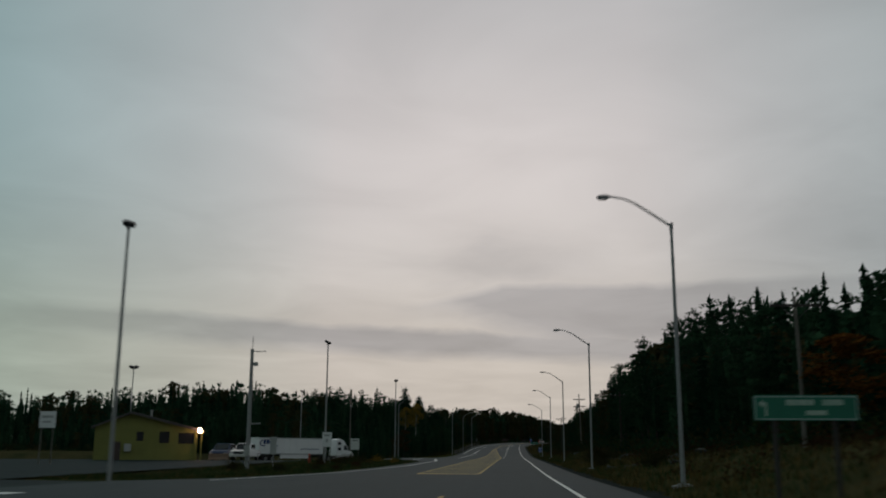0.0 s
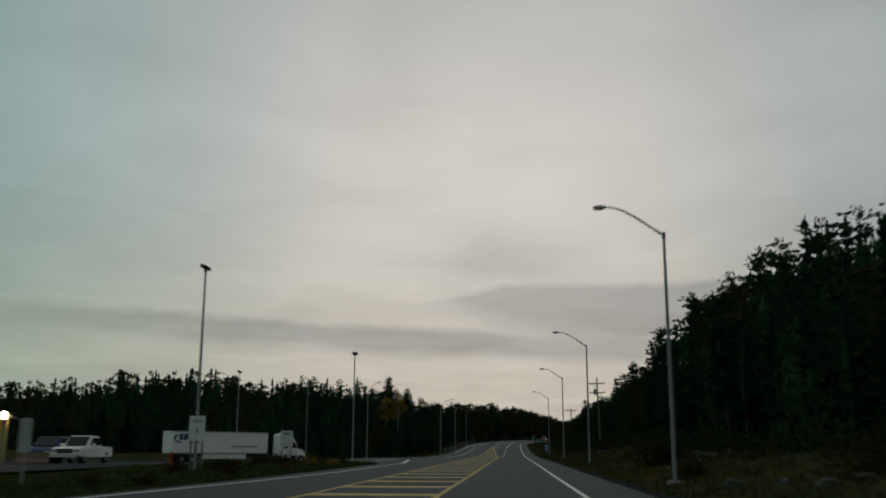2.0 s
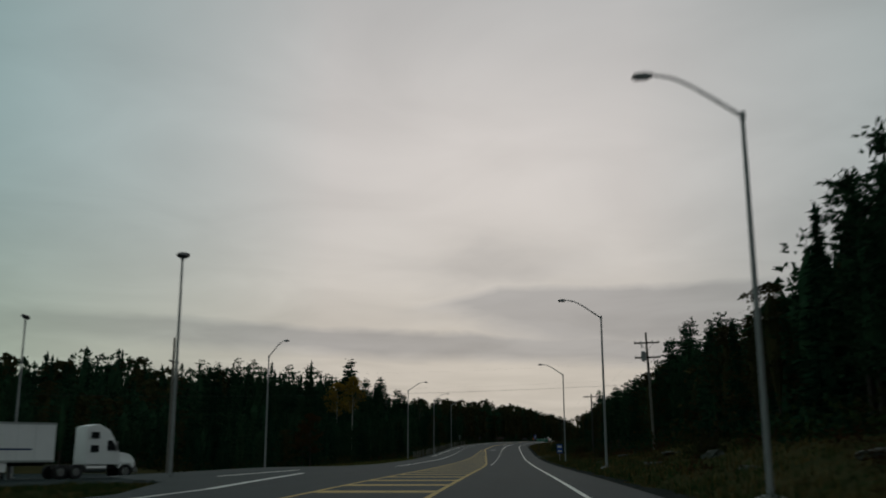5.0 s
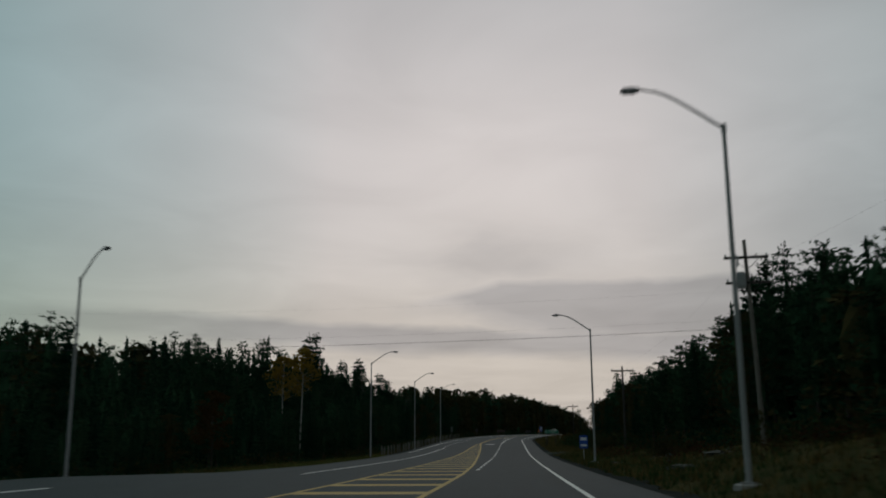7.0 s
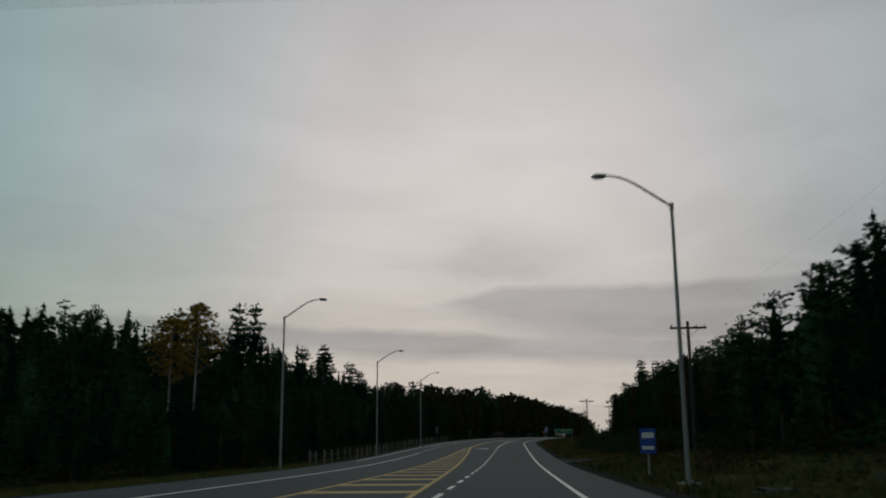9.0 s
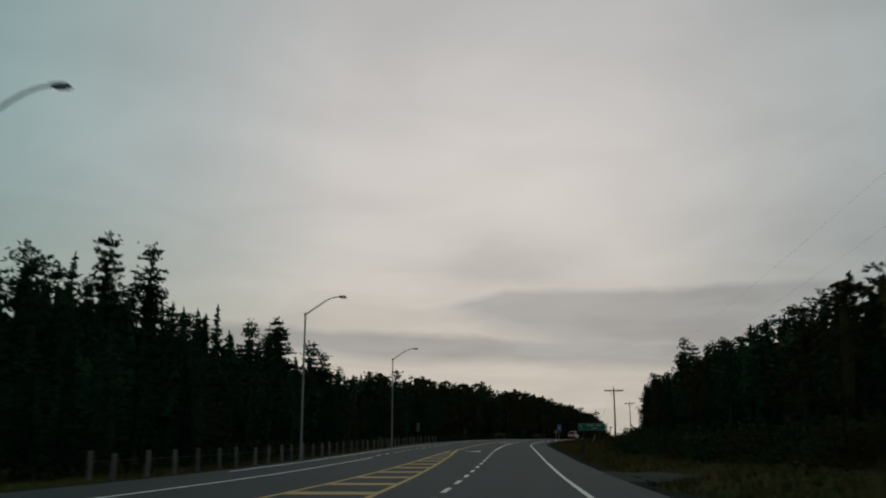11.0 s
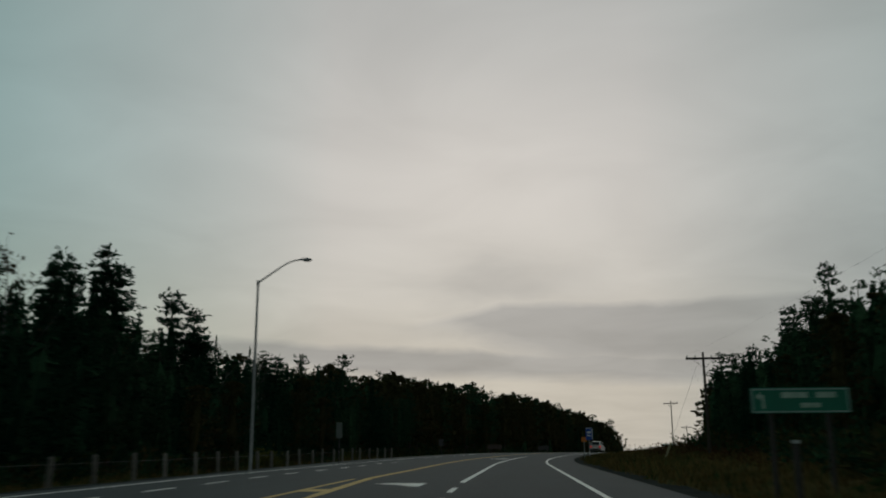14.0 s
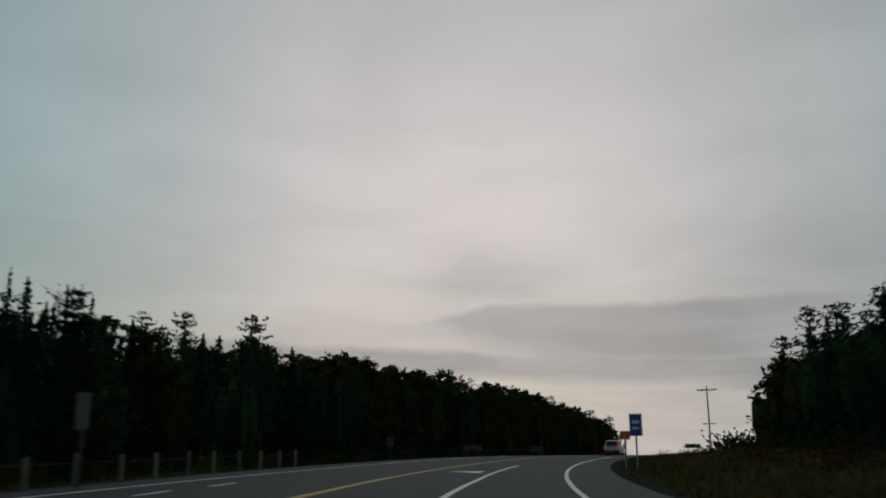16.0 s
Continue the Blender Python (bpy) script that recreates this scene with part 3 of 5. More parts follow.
def flood_mast(m, heads=1):
    """A straight mast with a dark floodlight tilted on top."""
    e = empty("flood_mast", m, "tall pale steel mast with dark floodlight in the truck yard", "light mast", "flood masts of the yard")
    part("mast", tube_bm([(0, 0, 0), (0, 0, 6), (0, 0, 12.2)], [0.1, 0.085, 0.06], 12), STEEL, e)
    part("base_plate", box_bm(-0.28, 0.28, -0.28, 0.28, 0, 0.06), STEEL, e)
    for k in range(heads):
        side = 0.0 if heads == 1 else (-0.35, 0.35)[k]
        body = box_bm(-0.3, 0.3, -0.24, 0.24, -0.1, 0.12, 0.04)
        h = part("floodlight", body, DARK_STEEL, e)
        h.matrix_basis = pose(side, 0.05, 12.42, 25, 12, 20)
        part("lens", box_bm(-0.25, 0.25, -0.2, 0.2, -0.125, -0.1), LAMP_GLASS, h)
    part("bracket", box_bm(-0.45 if heads > 1 else -0.08, 0.45 if heads > 1 else 0.08, -0.05, 0.05, 12.12, 12.3), DARK_STEEL, e)
    return e


MAST = flood_mast(at_ground(-18.75, 44.0))
copy_thing(MAST, at_ground(-19.1, 97.3, 40))
copy_thing(MAST, at_ground(-18.45, 150.6, -30))
flood_mast(at_ground(-51.3, 125.7), 2)
copy_thing(MAST, at_ground(-38.0, 170.6, 30))


def camera_column(m):
    """A thick pole with a side arm, a small camera box and a thin whip on top."""
    e = empty("equipment_pole", m, "thick grey pole with side arm and small equipment boxes", "pole")
    part("shaft", tube_bm([(0, 0, 0), (0, 0, 5), (0, 0, 9.4)], [0.17, 0.155, 0.125], 12), STEEL, e)
    part("whip", tube_bm([(0.02, 0, 9.4), (0.03, 0, 10.4)], 0.028, 6), STEEL, e)
    part("side_arm", tube_bm([(0.1, 0, 9.2), (1.1, 0, 9.2)], 0.03, 8), STEEL, e)
    part("camera_box", box_bm(0.15, 0.5, -0.12, 0.12, 8.05, 8.35, 0.03), SIGN_GREY, e)
    part("lower_arm", tube_bm([(0.1, 0, 3.55), (0.95, 0, 3.6)], 0.05, 8), STEEL, e)
    part("control_cabinet", box_bm(-0.2, 0.2, -0.42, -0.2, 1.1, 1.9, 0.02), SIGN_GREY, e)
    return e


camera_column(at_ground(-20.5, 73.6))


def utility_pole(m, top, arms, transformer=False, wood=None, girth=1.0):
    """A wooden pole with crossarms; each insulator and brace is a part."""
    e = empty("utility_pole", m, "weathered wooden utility pole with crossarm beside the forest", "utility pole", "utility poles beside the road")
    part("pole", tube_bm([(0, 0, -0.1), (0.03, 0, top * 0.5), (0, 0, top)], [0.145 * girth, 0.125 * girth, 0.095 * girth], 9), wood or WOOD, e)
    for z in arms:
        a = part("crossarm", box_bm(-1.2, 1.2, -0.16, -0.05, z - 0.07, z + 0.07, 0.012), WOOD, e)
        for x in (-1.1, -0.55, 0.55, 1.1):
            part("insulator", tube_bm([(x, -0.1, z + 0.05), (x, -0.1, z + 0.12), (x, -0.1, z + 0.22)], [0.03, 0.06, 0.035], 7), SIGN_GREY, a)
        for s in (-1, 1):
            part("brace", tube_bm([(s * 0.7, -0.13, z - 0.05), (0.0, -0.14, z - 0.7)], 0.015, 5), DARK_STEEL, e)
    if transformer:
        part("transformer", tube_bm([(-0.36, -0.1, top - 2.7), (-0.36, -0.1, top - 2.6), (-0.36, -0.1, top - 1.9), (-0.36, -0.1, top - 1.8)], [0.2, 0.24, 0.24, 0.18], 12), STEEL, e)
        part("fuse_holder", tube_bm([(-0.5, -0.12, top - 1.5), (-0.42, -0.12, top - 0.9)], 0.05, 6), SIGN_GREY, e)
    return e


POLES = [(13.5, 45.8, (8.3,), 0), (13.3, 120.0, (8.6,), 0), (13.1, 190.0, (10.7, 12.1), 1), (12.1, 241.7, (10.2,), 0), (13.0, 342.0, (11.0,), 0),
         (22.4, 382.0, (12.5,), 0), (26.4, 439.0, (14.9,), 0), (39.6, 500.0, (13.8,), 0)]
tops = []
for x, y, heights, tr in POLES:
    m = at_ground(x, y, -float(np.degrees(np.arctan((bend(y + 5) - bend(y - 5)) / 10))))
    if tr:
        m = at_ground(x + 0.28, y) @ pose(0, 0, 0, 0, -1.5, 0)
    arms = [h - m.translation.z for h in heights]
    utility_pole(m, arms[-1] + (1.0 if tr else 0.45), arms, bool(tr), PALE_WOOD if tr or y > 360 or y < 60 else DARK_WOOD if y > 300 or y < 150 else None, 0.8 if y > 300 or y < 60 else 1.0)
    tops.append((x, y, heights[0] + 0.22))
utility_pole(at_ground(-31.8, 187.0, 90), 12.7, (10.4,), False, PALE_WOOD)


def wire(name, a, b, sag, r=0.016):
    pts = []
    for k in range(17):
        f = k / 16
        p = Vector(a).lerp(Vector(b), f)
        pts.append((p.x, p.y, p.z - 4 * sag * f * (1 - f)))
    ob = part(name, tube_bm(pts, r, 5), DARK_STEEL)
    return tagged(ob, "thin dark overhead wire slung between wooden poles", "overhead wire", "overhead wires")


for (x0, y0, z0), (x1, y1, z1) in zip(tops, tops[1:]):
    for s in (-1.1, 1.1):
        wire("overhead_wire", (x0 + s, y0 - 0.1, z0), (x1 + s, y1 - 0.1, z1), 0.9, 0.0022)
for z, s, r in ((8.22, 0.56, 0.009), (8.7, 0.6, 0.0018), (10.3, 0.7, 0.0014)):
    wire("overhead_wire", (12.9, 189.8, z), (-45.0, 184.9, z - 0.86), s, r)


def guide_sign(m, w, h, low, group):
    """A wide green board with a pale rim, an arrow and lettering bars, on two posts. It faces -y."""
    e = empty("guide_sign", m, "wide green road sign with white rim on two posts", "road sign", group)
    bd = part("board", box_bm(0, w, -0.02, 0.02, low, low + h, 0.01), SIGN_GREEN, e)
    t = 0.035 * h / 0.6
    for n, (x0, x1, z0, z1) in (("rim", (0.02, w - 0.02, low + h - t - 0.02, low + h - 0.02)), ("rim", (0.02, w - 0.02, low + 0.02, low + t + 0.02)),
                                ("rim", (0.02, 0.02 + t, low + t + 0.02, low + h - t - 0.02)), ("rim", (w - 0.02 - t, w - 0.02, low + t + 0.02, low + h - t - 0.02))):
        part(n, box_bm(x0, x1, -0.027, -0.02, z0, z1), SIGN_RIM, bd)
    arrow = bmesh.new()
    q = h
    shape = [(0.42, 0.18), (0.52, 0.18), (0.52, 0.72), (0.36, 0.72), (0.36, 0.82), (0.18, 0.66), (0.36, 0.5), (0.36, 0.62), (0.42, 0.62)]
    vs = [arrow.verts.new((a * q, -0.026, low + b * q)) for a, b in shape]
    arrow.faces.new(vs)
    bmesh.ops.triangulate(arrow, faces=arrow.faces[:])
    part("arrow", arrow, LETTERING, bd)
    for x0, x1, z0, z1 in ((0.31, 0.58, 0.60, 0.82), (0.66, 0.86, 0.60, 0.82), (0.50, 0.70, 0.22, 0.40)):
        part("lettering_bar", box_bm(x0 * w, x1 * w, -0.026, -0.02, low + z0 * h, low + z1 * h), LETTERING, bd)
    for x in (0.2 * w, 0.78 * w):
        part("post", box_bm(x - 0.05, x + 0.05, 0.02, 0.12, -0.5, low + h - 0.05, 0.01), WOOD, e)
    return e


def lift_to(x, y, z):
    """Clear height from the ground at x, y up to z."""
    return z - float(ground_z(x, y))


guide_sign(at_ground(5.9, 24.0), 2.5, 0.62, lift_to(5.9, 24.0, 2.13), "green guide signs")
guide_sign(at_ground(5.5, 299.0), 2.28, 0.6, lift_to(5.5, 299.0, 4.67), "green guide signs")
guide_sign(at_ground(31.0, 480.0), 2.6, 0.7, 1.6, "green guide signs")


def board_sign(m, w, h, low, face, label, posts=2, bars=(), name="board_sign"):
    """A board on one or two posts facing -y, with plain bars where it carries writing."""
    e = empty(name, m, label, "sign")
    bd = part("board", box_bm(-w / 2, w / 2, -0.02, 0.02, low, low + h, 0.01), face, e)
    for x0, x1, z0, z1, mat in bars:
        part("marking", box_bm((x0 - 0.5) * w, (x1 - 0.5) * w, -0.028, -0.02, low + z0 * h, low + z1 * h), mat, bd)
    for x in ((-w * 0.36, w * 0.36) if posts == 2 else (0.0,)):
        part("post", box_bm(x - 0.04, x + 0.04, 0.02, 0.1, -0.1, low + h - 0.04, 0.008), (DARK_STEEL if face in (DARK_STEEL, SIGN_DULL) else STEEL) if posts == 1 else POST_WOOD, e)
    return e


board_sign(at_ground(-18.7, 96.2), 0.95, 1.45, 1.75, SIGN_WHITE, "white upright sign board beside a light mast", 2, ((0.2, 0.8, 0.72, 0.86, SIGN_GREY), (0.4, 0.6, 0.3, 0.55, SIGN_GREY)))
board_sign(at_ground(-21.6, 131.2), 1.2, 1.5, 1.6, SIGN_PALE, "pale grey sign board on two legs at the yard entrance", 2, ((0.2, 0.78, 0.78, 0.85, DARK_STEEL),))
board_sign(at_ground(-37.43, 75.0), 1.35, 1.3, 2.9, SIGN_WHITE, "white square board on dark legs in the yard", 2, ((0.15, 0.85, 0.6, 0.75, SIGN_GREY), (0.2, 0.7, 0.3, 0.42, SIGN_GREY)))
board_sign(at_ground(-19.5, 77.6), 0.52, 1.35, lift_to(-19.5, 77.6, 1.32), SIGN_GREY, "narrow pale grey sign board on the grass island", 1)
board_sign(at_ground(6.15, 220.6), 0.68, 1.08, 0.95, SIGN_BLUE, "small blue information sign with white bars", 1, ((0.12, 0.88, 0.62, 0.84, SIGN_WHITE), (0.12, 0.88, 0.16, 0.3, SIGN_WHITE)), "blue_sign")
board_sign(at_ground(6.8, 364.7), 0.62, 1.08, lift_to(6.8, 364.7, 6.4), SIGN_BLUE, "blue upright sign with pale rim on a post", 1, ((0.05, 0.95, 0.95, 0.99, SIGN_WHITE), (0.9, 0.97, 0.03, 0.94, SIGN_WHITE), (0.2, 0.75, 0.55, 0.7, SIGN_WHITE), (0.2, 0.7, 0.3, 0.4, SIGN_WHITE)), "blue_sign")
board_sign(at_ground(6.42, 366.0), 0.5, 0.42, lift_to(6.42, 366.0, 6.28), SIGN_ORANGE, "small orange board on a dark post", 1, (), "orange_sign")
board_sign(at_ground(-12.95, 346.4), 0.44, 1.15, 1.95, SIGN_DULL, "narrow dull grey back of a speed sign on one post", 1, (), "road_sign")
board_sign(at_ground(-9.6, 402.5), 0.65, 0.9, 1.3, DARK_STEEL, "small weathered sign back on one post", 1, (), "road_sign")
board_sign(at_ground(-3.6, 455.0), 2.7, 0.8, 1.7, SIGN_BROWN, "low brown board on two legs at the forest edge", 2, ((0.1, 0.9, 0.4, 0.6, SIGN_BROWN),), "road_sign")
board_sign(at_ground(5.3, 452.0), 1.9, 0.75, 1.0, DARK_STEEL, "dull blue grey board on two legs at the forest edge", 2, (), "road_sign")


def guard_post(m):
    e = empty("guard_post", m, "grey round wooden guard post along the road edge", "guard post", "guard posts")
    bm = tube_bm([(0, 0, -0.2), (0.01, 0, 0.6), (0, 0, 1.08), (0, 0, 1.13)], [0.105, 0.1, 0.095, 0.07], 10)
    part("post", bm, POST_WOOD, e)
    part("cable_clip", box_bm(0.08, 0.15, -0.05, 0.05, 0.72, 0.82), DARK_STEEL, e)
    return e


POST_X = -15.25
posts_y = [251.0] + [float(np.interp(k, (0, 8, 22, 28, 35, 43), (229.7, 256.3, 302.9, 324.6, 351.0, 380.2))) for k in range(7, 44)]
GP = guard_post(pose(POST_X, posts_y[0], float(road_z(posts_y[0])) - 0.02))
rng = random.Random(5)
for y in posts_y[1:]:
    x = POST_X + float(bend(y)) * 0.6 + rng.uniform(-0.08, 0.08)
    copy_thing(GP, pose(x, y, float(road_z(y)) - 0.05 - rng.uniform(0, 0.12), rng.uniform(-2.5, 2.5), rng.uniform(-2.5, 2.5), rng.uniform(0, 40)))
cable = [(POST_X + 0.14 + float(bend(y)) * 0.6, y, float(road_z(y)) + 0.72) for y in posts_y]
tagged(part("guard_cable", tube_bm(cable, 0.007, 5), DARK_STEEL), "steel cable strung along the wooden guard posts", "guard cable")

# ---- building ----


def yellow_building(m):
    """A low ochre building with a lopsided gable towards the road, dark roof, two windows and a door."""
    e = empty("building", m, "low ochre building with dark gabled roof and lit lamp", "building")
    shape = [(0, 0), (11.9, 0), (11.9, 3.15), (4.05, 4.85), (0, 3.45)]
    w = part("wall", prism_bm(shape, 0, 4.4), OCHRE, e)
    for k in range(1, 14):
        z = 0.24 * k
        part("siding_board", box_bm(0.02, 11.88, -0.018, 0.0, z - 0.2, z - 0.015), OCHRE, w)
    for a, b, n in (((-0.5, 3.25), (4.05, 4.87), "roof_slope"), ((4.05, 4.87), (12.6, 3.0), "roof_slope")):
        part(n, prism_bm([a, b, (b[0], b[1] + 0.2), (a[0], a[1] + 0.2)], -0.55, 4.8), ROOFING, e)
    part("fascia", prism_bm([(4.05, 4.8), (12.6, 2.93), (12.6, 3.1), (4.05, 4.97)], -0.6, -0.56), ROOFING, e)
    for x0, x1, z0, z1 in ((7.4, 8.6, 1.8, 3.0), (9.65, 11.5, 1.75, 2.9), (4.75, 5.55, 2.0, 2.95)):
        win = part("window", box_bm(x0, x1, -0.05, -0.02, z0, z1), GLASS, e)
        for a in ((x0 - 0.08, x0, z0 - 0.08, z1 + 0.08), (x1, x1 + 0.08, z0 - 0.08, z1 + 0.08), (x0, x1, z1, z1 + 0.08), (x0, x1, z0 - 0.08, z0)):
            part("frame", box_bm(a[0], a[1], -0.075, -0.02, a[2], a[3]), OCHRE, win)
    d = part("door", box_bm(2.0, 3.0, -0.06, -0.02, 0.0, 1.9, 0.01), SIGN_BROWN, e)
    part("handle", box_bm(2.82, 2.9, -0.12, -0.06, 0.95, 1.02), CHROME, d)
    part("vent_box", box_bm(3.4, 4.2, -0.35, -0.02, 0.9, 1.7, 0.03), SIGN_GREY, e)
    for x in (11.75, 12.35):
        part("porch_post", box_bm(x - 0.07, x + 0.07, -0.5, -0.36, 0, 2.95), OCHRE, e)
    lamp = part("wall_lamp", box_bm(11.95, 12.25, -0.72, -0.45, 2.95, 3.3, 0.02), DARK_STEEL, e)
    s = bmesh.new()
    bmesh.ops.create_icosphere(s, subdivisions=2, radius=0.26)
    for v in s.verts:
        v.co += Vector((12.1, -0.85, 3.12))
    part("bulb", s, LIT_BULB, lamp, "glowing orange white bulb")
    part("chimney", tube_bm([(6.5, 3, 4.2), (6.5, 3, 5.4)], 0.12, 8), STEEL, e)
    return e


yellow_building(pose(-43.65, 97.95, float(yard_level(-40.0, 100.0)) - 0.05, 0, 0, 24) @ Matrix.Diagonal((0.88, 1, 1, 1)))

# ---- vehicles: each built along +x, wheels on z = 0 ----


def wheel(parent, x, y, r, w):
    s = 1 if y > 0 else -1
    tyre = part("tyre", tube_bm([(x, y - s * w, r), (x, y - s * w * 0.92, r), (x, y - s * w * 0.08, r), (x, y, r)], [r * 0.9, r, r, r * 0.92], 18), RUBBER, parent)
    part("rim", tube_bm([(x, y - s * 0.02, r), (x, y + s * 0.012, r)], [r * 0.6, r * 0.52], 14), CHROME, tyre)
    return tyre


def pickup(m, paint, label, name="pickup_truck"):
    e = empty(name, m, label, "pickup truck")
    part("body", prism_bm([(-2.75, 0.55), (-2.7, 1.12), (-0.75, 1.14), (0.95, 1.14), (2.3, 1.08), (2.68, 0.95), (2.72, 0.5), (1.9, 0.42), (-2.3, 0.42)], -0.98, 0.98, (1.0, 0.05), 0.035), paint, e)
    c = part("cab", prism_bm([(-0.95, 1.13), (-0.8, 1.82), (0.4, 1.86), (1.15, 1.13)], -0.9, 0.9, (1.6, 0.14), 0.04), paint, e)
    part("windscreen", prism_bm([(0.52, 1.77), (1.14, 1.18), (1.17, 1.2), (0.55, 1.8)], -0.7, 0.7), GLASS, c)
    part("rear_window", box_bm(-0.93, -0.86, -0.62, 0.62, 1.3, 1.72), GLASS, c)
    for s in (-1, 1):
        a, b = sorted((s * 0.80, s * 0.895))
        part("side_window", prism_bm([(-0.78, 1.2), (-0.7, 1.7), (-0.15, 1.72), (-0.15, 1.2)], a, b), GLASS, c)
        part("side_window", prism_bm([(-0.08, 1.2), (-0.08, 1.72), (0.35, 1.72), (0.85, 1.2)], a, b), GLASS, c)
        part("headlight", box_bm(2.6, 2.73, *sorted((s * 0.62, s * 0.95)), 0.75, 0.95, 0.02), LAMP_GLASS, e)
        part("tail_light", box_bm(-2.79, -2.7, *sorted((s * 0.78, s * 0.95)), 0.72, 1.08, 0.01), TAIL_LENS, e)
        part("mirror", box_bm(0.7, 0.85, *sorted((s * 1.0, s * 1.2)), 1.15, 1.35, 0.02), paint, c)
        for x in (-1.75, 1.75):
            wheel(e, x, s * 0.97, 0.4, 0.26)
    part("grille", box_bm(2.68, 2.75, -0.55, 0.55, 0.68, 0.98, 0.01), DARK_STEEL, e)
    part("front_bumper", box_bm(2.62, 2.85, -0.95, 0.95, 0.42, 0.62, 0.03), CHROME, e)
    part("rear_bumper", box_bm(-2.92, -2.7, -0.9, 0.9, 0.45, 0.62, 0.03), CHROME, e)
    part("bed_floor", box_bm(-2.6, -1.0, -0.8, 0.8, 1.1, 1.16), DARK_STEEL, e)
    return e


def estate_car(m, paint, label, name="car", lit=False):
    e = empty(name, m, label, "car")
    part("body", prism_bm([(-2.25, 0.5), (-2.25, 1.05), (-1.9, 1.12), (0.9, 1.08), (2.0, 0.95), (2.25, 0.75), (2.25, 0.4), (1.8, 0.32), (-2.0, 0.32)], -0.94, 0.94, (0.9, 0.05), 0.04), paint, e)
    c = part("cabin", prism_bm([(-2.1, 1.08), (-1.75, 1.7), (0.1, 1.74), (1.05, 1.06)], -0.86, 0.86, (1.5, 0.15), 0.05), paint, e)
    part("rear_window", prism_bm([(-2.1, 1.16), (-1.83, 1.62), (-1.87, 1.64), (-2.14, 1.18)], -0.66, 0.66), GLASS, c)
    part("windscreen", prism_bm([(0.2, 1.66), (1.0, 1.12), (1.04, 1.14), (0.24, 1.69)], -0.68, 0.68), GLASS, c)
    lens = TAIL_RED if lit else TAIL_LENS
    for s in (-1, 1):
        a, b = sorted((s * 0.77, s * 0.85))
        part("side_window", prism_bm([(-1.75, 1.15), (-1.6, 1.58), (-0.75, 1.62), (-0.75, 1.15)], a, b), GLASS, c)
        part("side_window", prism_bm([(-0.68, 1.15), (-0.68, 1.62), (0.02, 1.62), (0.7, 1.15)], a, b), GLASS, c)
        part("tail_light", box_bm(-2.3, -2.2, *sorted((s * 0.62, s * 0.93)), 0.78, 1.0, 0.02), lens, e)
        part("headlight", box_bm(2.15, 2.27, *sorted((s * 0.55, s * 0.88)), 0.62, 0.8, 0.02), LAMP_GLASS, e)
        for x in (-1.35, 1.4):
            wheel(e, x, s * 0.93, 0.34, 0.22)
    part("rear_bumper", box_bm(-2.36, -2.2, -0.9, 0.9, 0.36, 0.6, 0.03), DARK_STEEL, e)
    part("number_plate", box_bm(-2.29, -2.24, -0.26, 0.26, 0.72, 0.86), SIGN_WHITE, e)
    return e


def semi_truck(m):
    """A white tractor unit with a sleeper and a sloped nose."""
    e = empty("truck_tractor", m, "white bonneted tractor unit with sleeper cab", "truck")
    part("chassis", box_bm(-6.3, -0.3, -0.45, 0.45, 0.7, 1.0), DARK_STEEL, e)
    cab = part("cab", prism_bm([(-4.2, 1.0), (-4.2, 3.75), (-3.2, 3.95), (-2.3, 3.5), (-1.85, 2.75), (-1.5, 1.95), (-1.5, 1.0)], -1.15, 1.15, (3.2, 0.12), 0.06), TRUCK_WHITE, e)
    part("bonnet", prism_bm([(-1.52, 0.85), (-1.52, 1.95), (-0.5, 1.78), (-0.08, 1.45), (0.0, 0.85)], -1.0, 1.0, (1.4, 0.15), 0.06), TRUCK_WHITE, e)
    part("windscreen", prism_bm([(-2.25, 3.0), (-1.86, 2.74), (-1.5, 1.98), (-1.46, 2.0), (-1.82, 2.78), (-2.2, 3.05)], -0.98, 0.98), GLASS, cab)
    for s in (-1, 1):
        a, b = sorted((s * 1.1, s * 1.165))
        part("side_window", prism_bm([(-2.5, 2.0), (-2.5, 2.75), (-2.1, 2.75), (-1.7, 2.0)], a, b), GLASS, cab)
        part("sleeper_window", box_bm(-3.85, -3.2, a, b, 2.9, 3.35), GLASS, cab)
        part("sleeper_window", box_bm(-3.85, -3.2, a, b, 1.9, 2.4), GLASS, cab)
        part("mirror", box_bm(-1.9, -1.75, *sorted((s * 1.25, s * 1.45)), 2.0, 2.7, 0.03), CHROME, cab)
        part("fuel_tank", tube_bm([(-4.1, s * 0.85, 0.75), (-2.5, s * 0.85, 0.75)], 0.32, 12), CHROME, e)
        part("fender", prism_bm([(-1.55, 0.75), (-1.3, 1.2), (-0.5, 1.2), (-0.25, 0.75), (-0.35, 0.75), (-0.6, 1.05), (-1.2, 1.05), (-1.45, 0.75)], *sorted((s * 0.85, s * 1.2))), TRUCK_WHITE, e)
        part("headlight", box_bm(-0.15, 0.02, *sorted((s * 0.65, s * 0.95)), 0.95, 1.2, 0.03), LAMP_GLASS, e)
        for x in (-0.9, -4.9, -6.1):
            wheel(e, x, s * 1.22, 0.5, 0.32 if x > -2 else 0.6)
    part("front_bumper", box_bm(-0.2, 0.12, -1.15, 1.15, 0.4, 0.8, 0.05), CHROME, e)
    part("grille", box_bm(-0.05, 0.03, -0.5, 0.5, 0.85, 1.5, 0.02), CHROME, e)
    return e


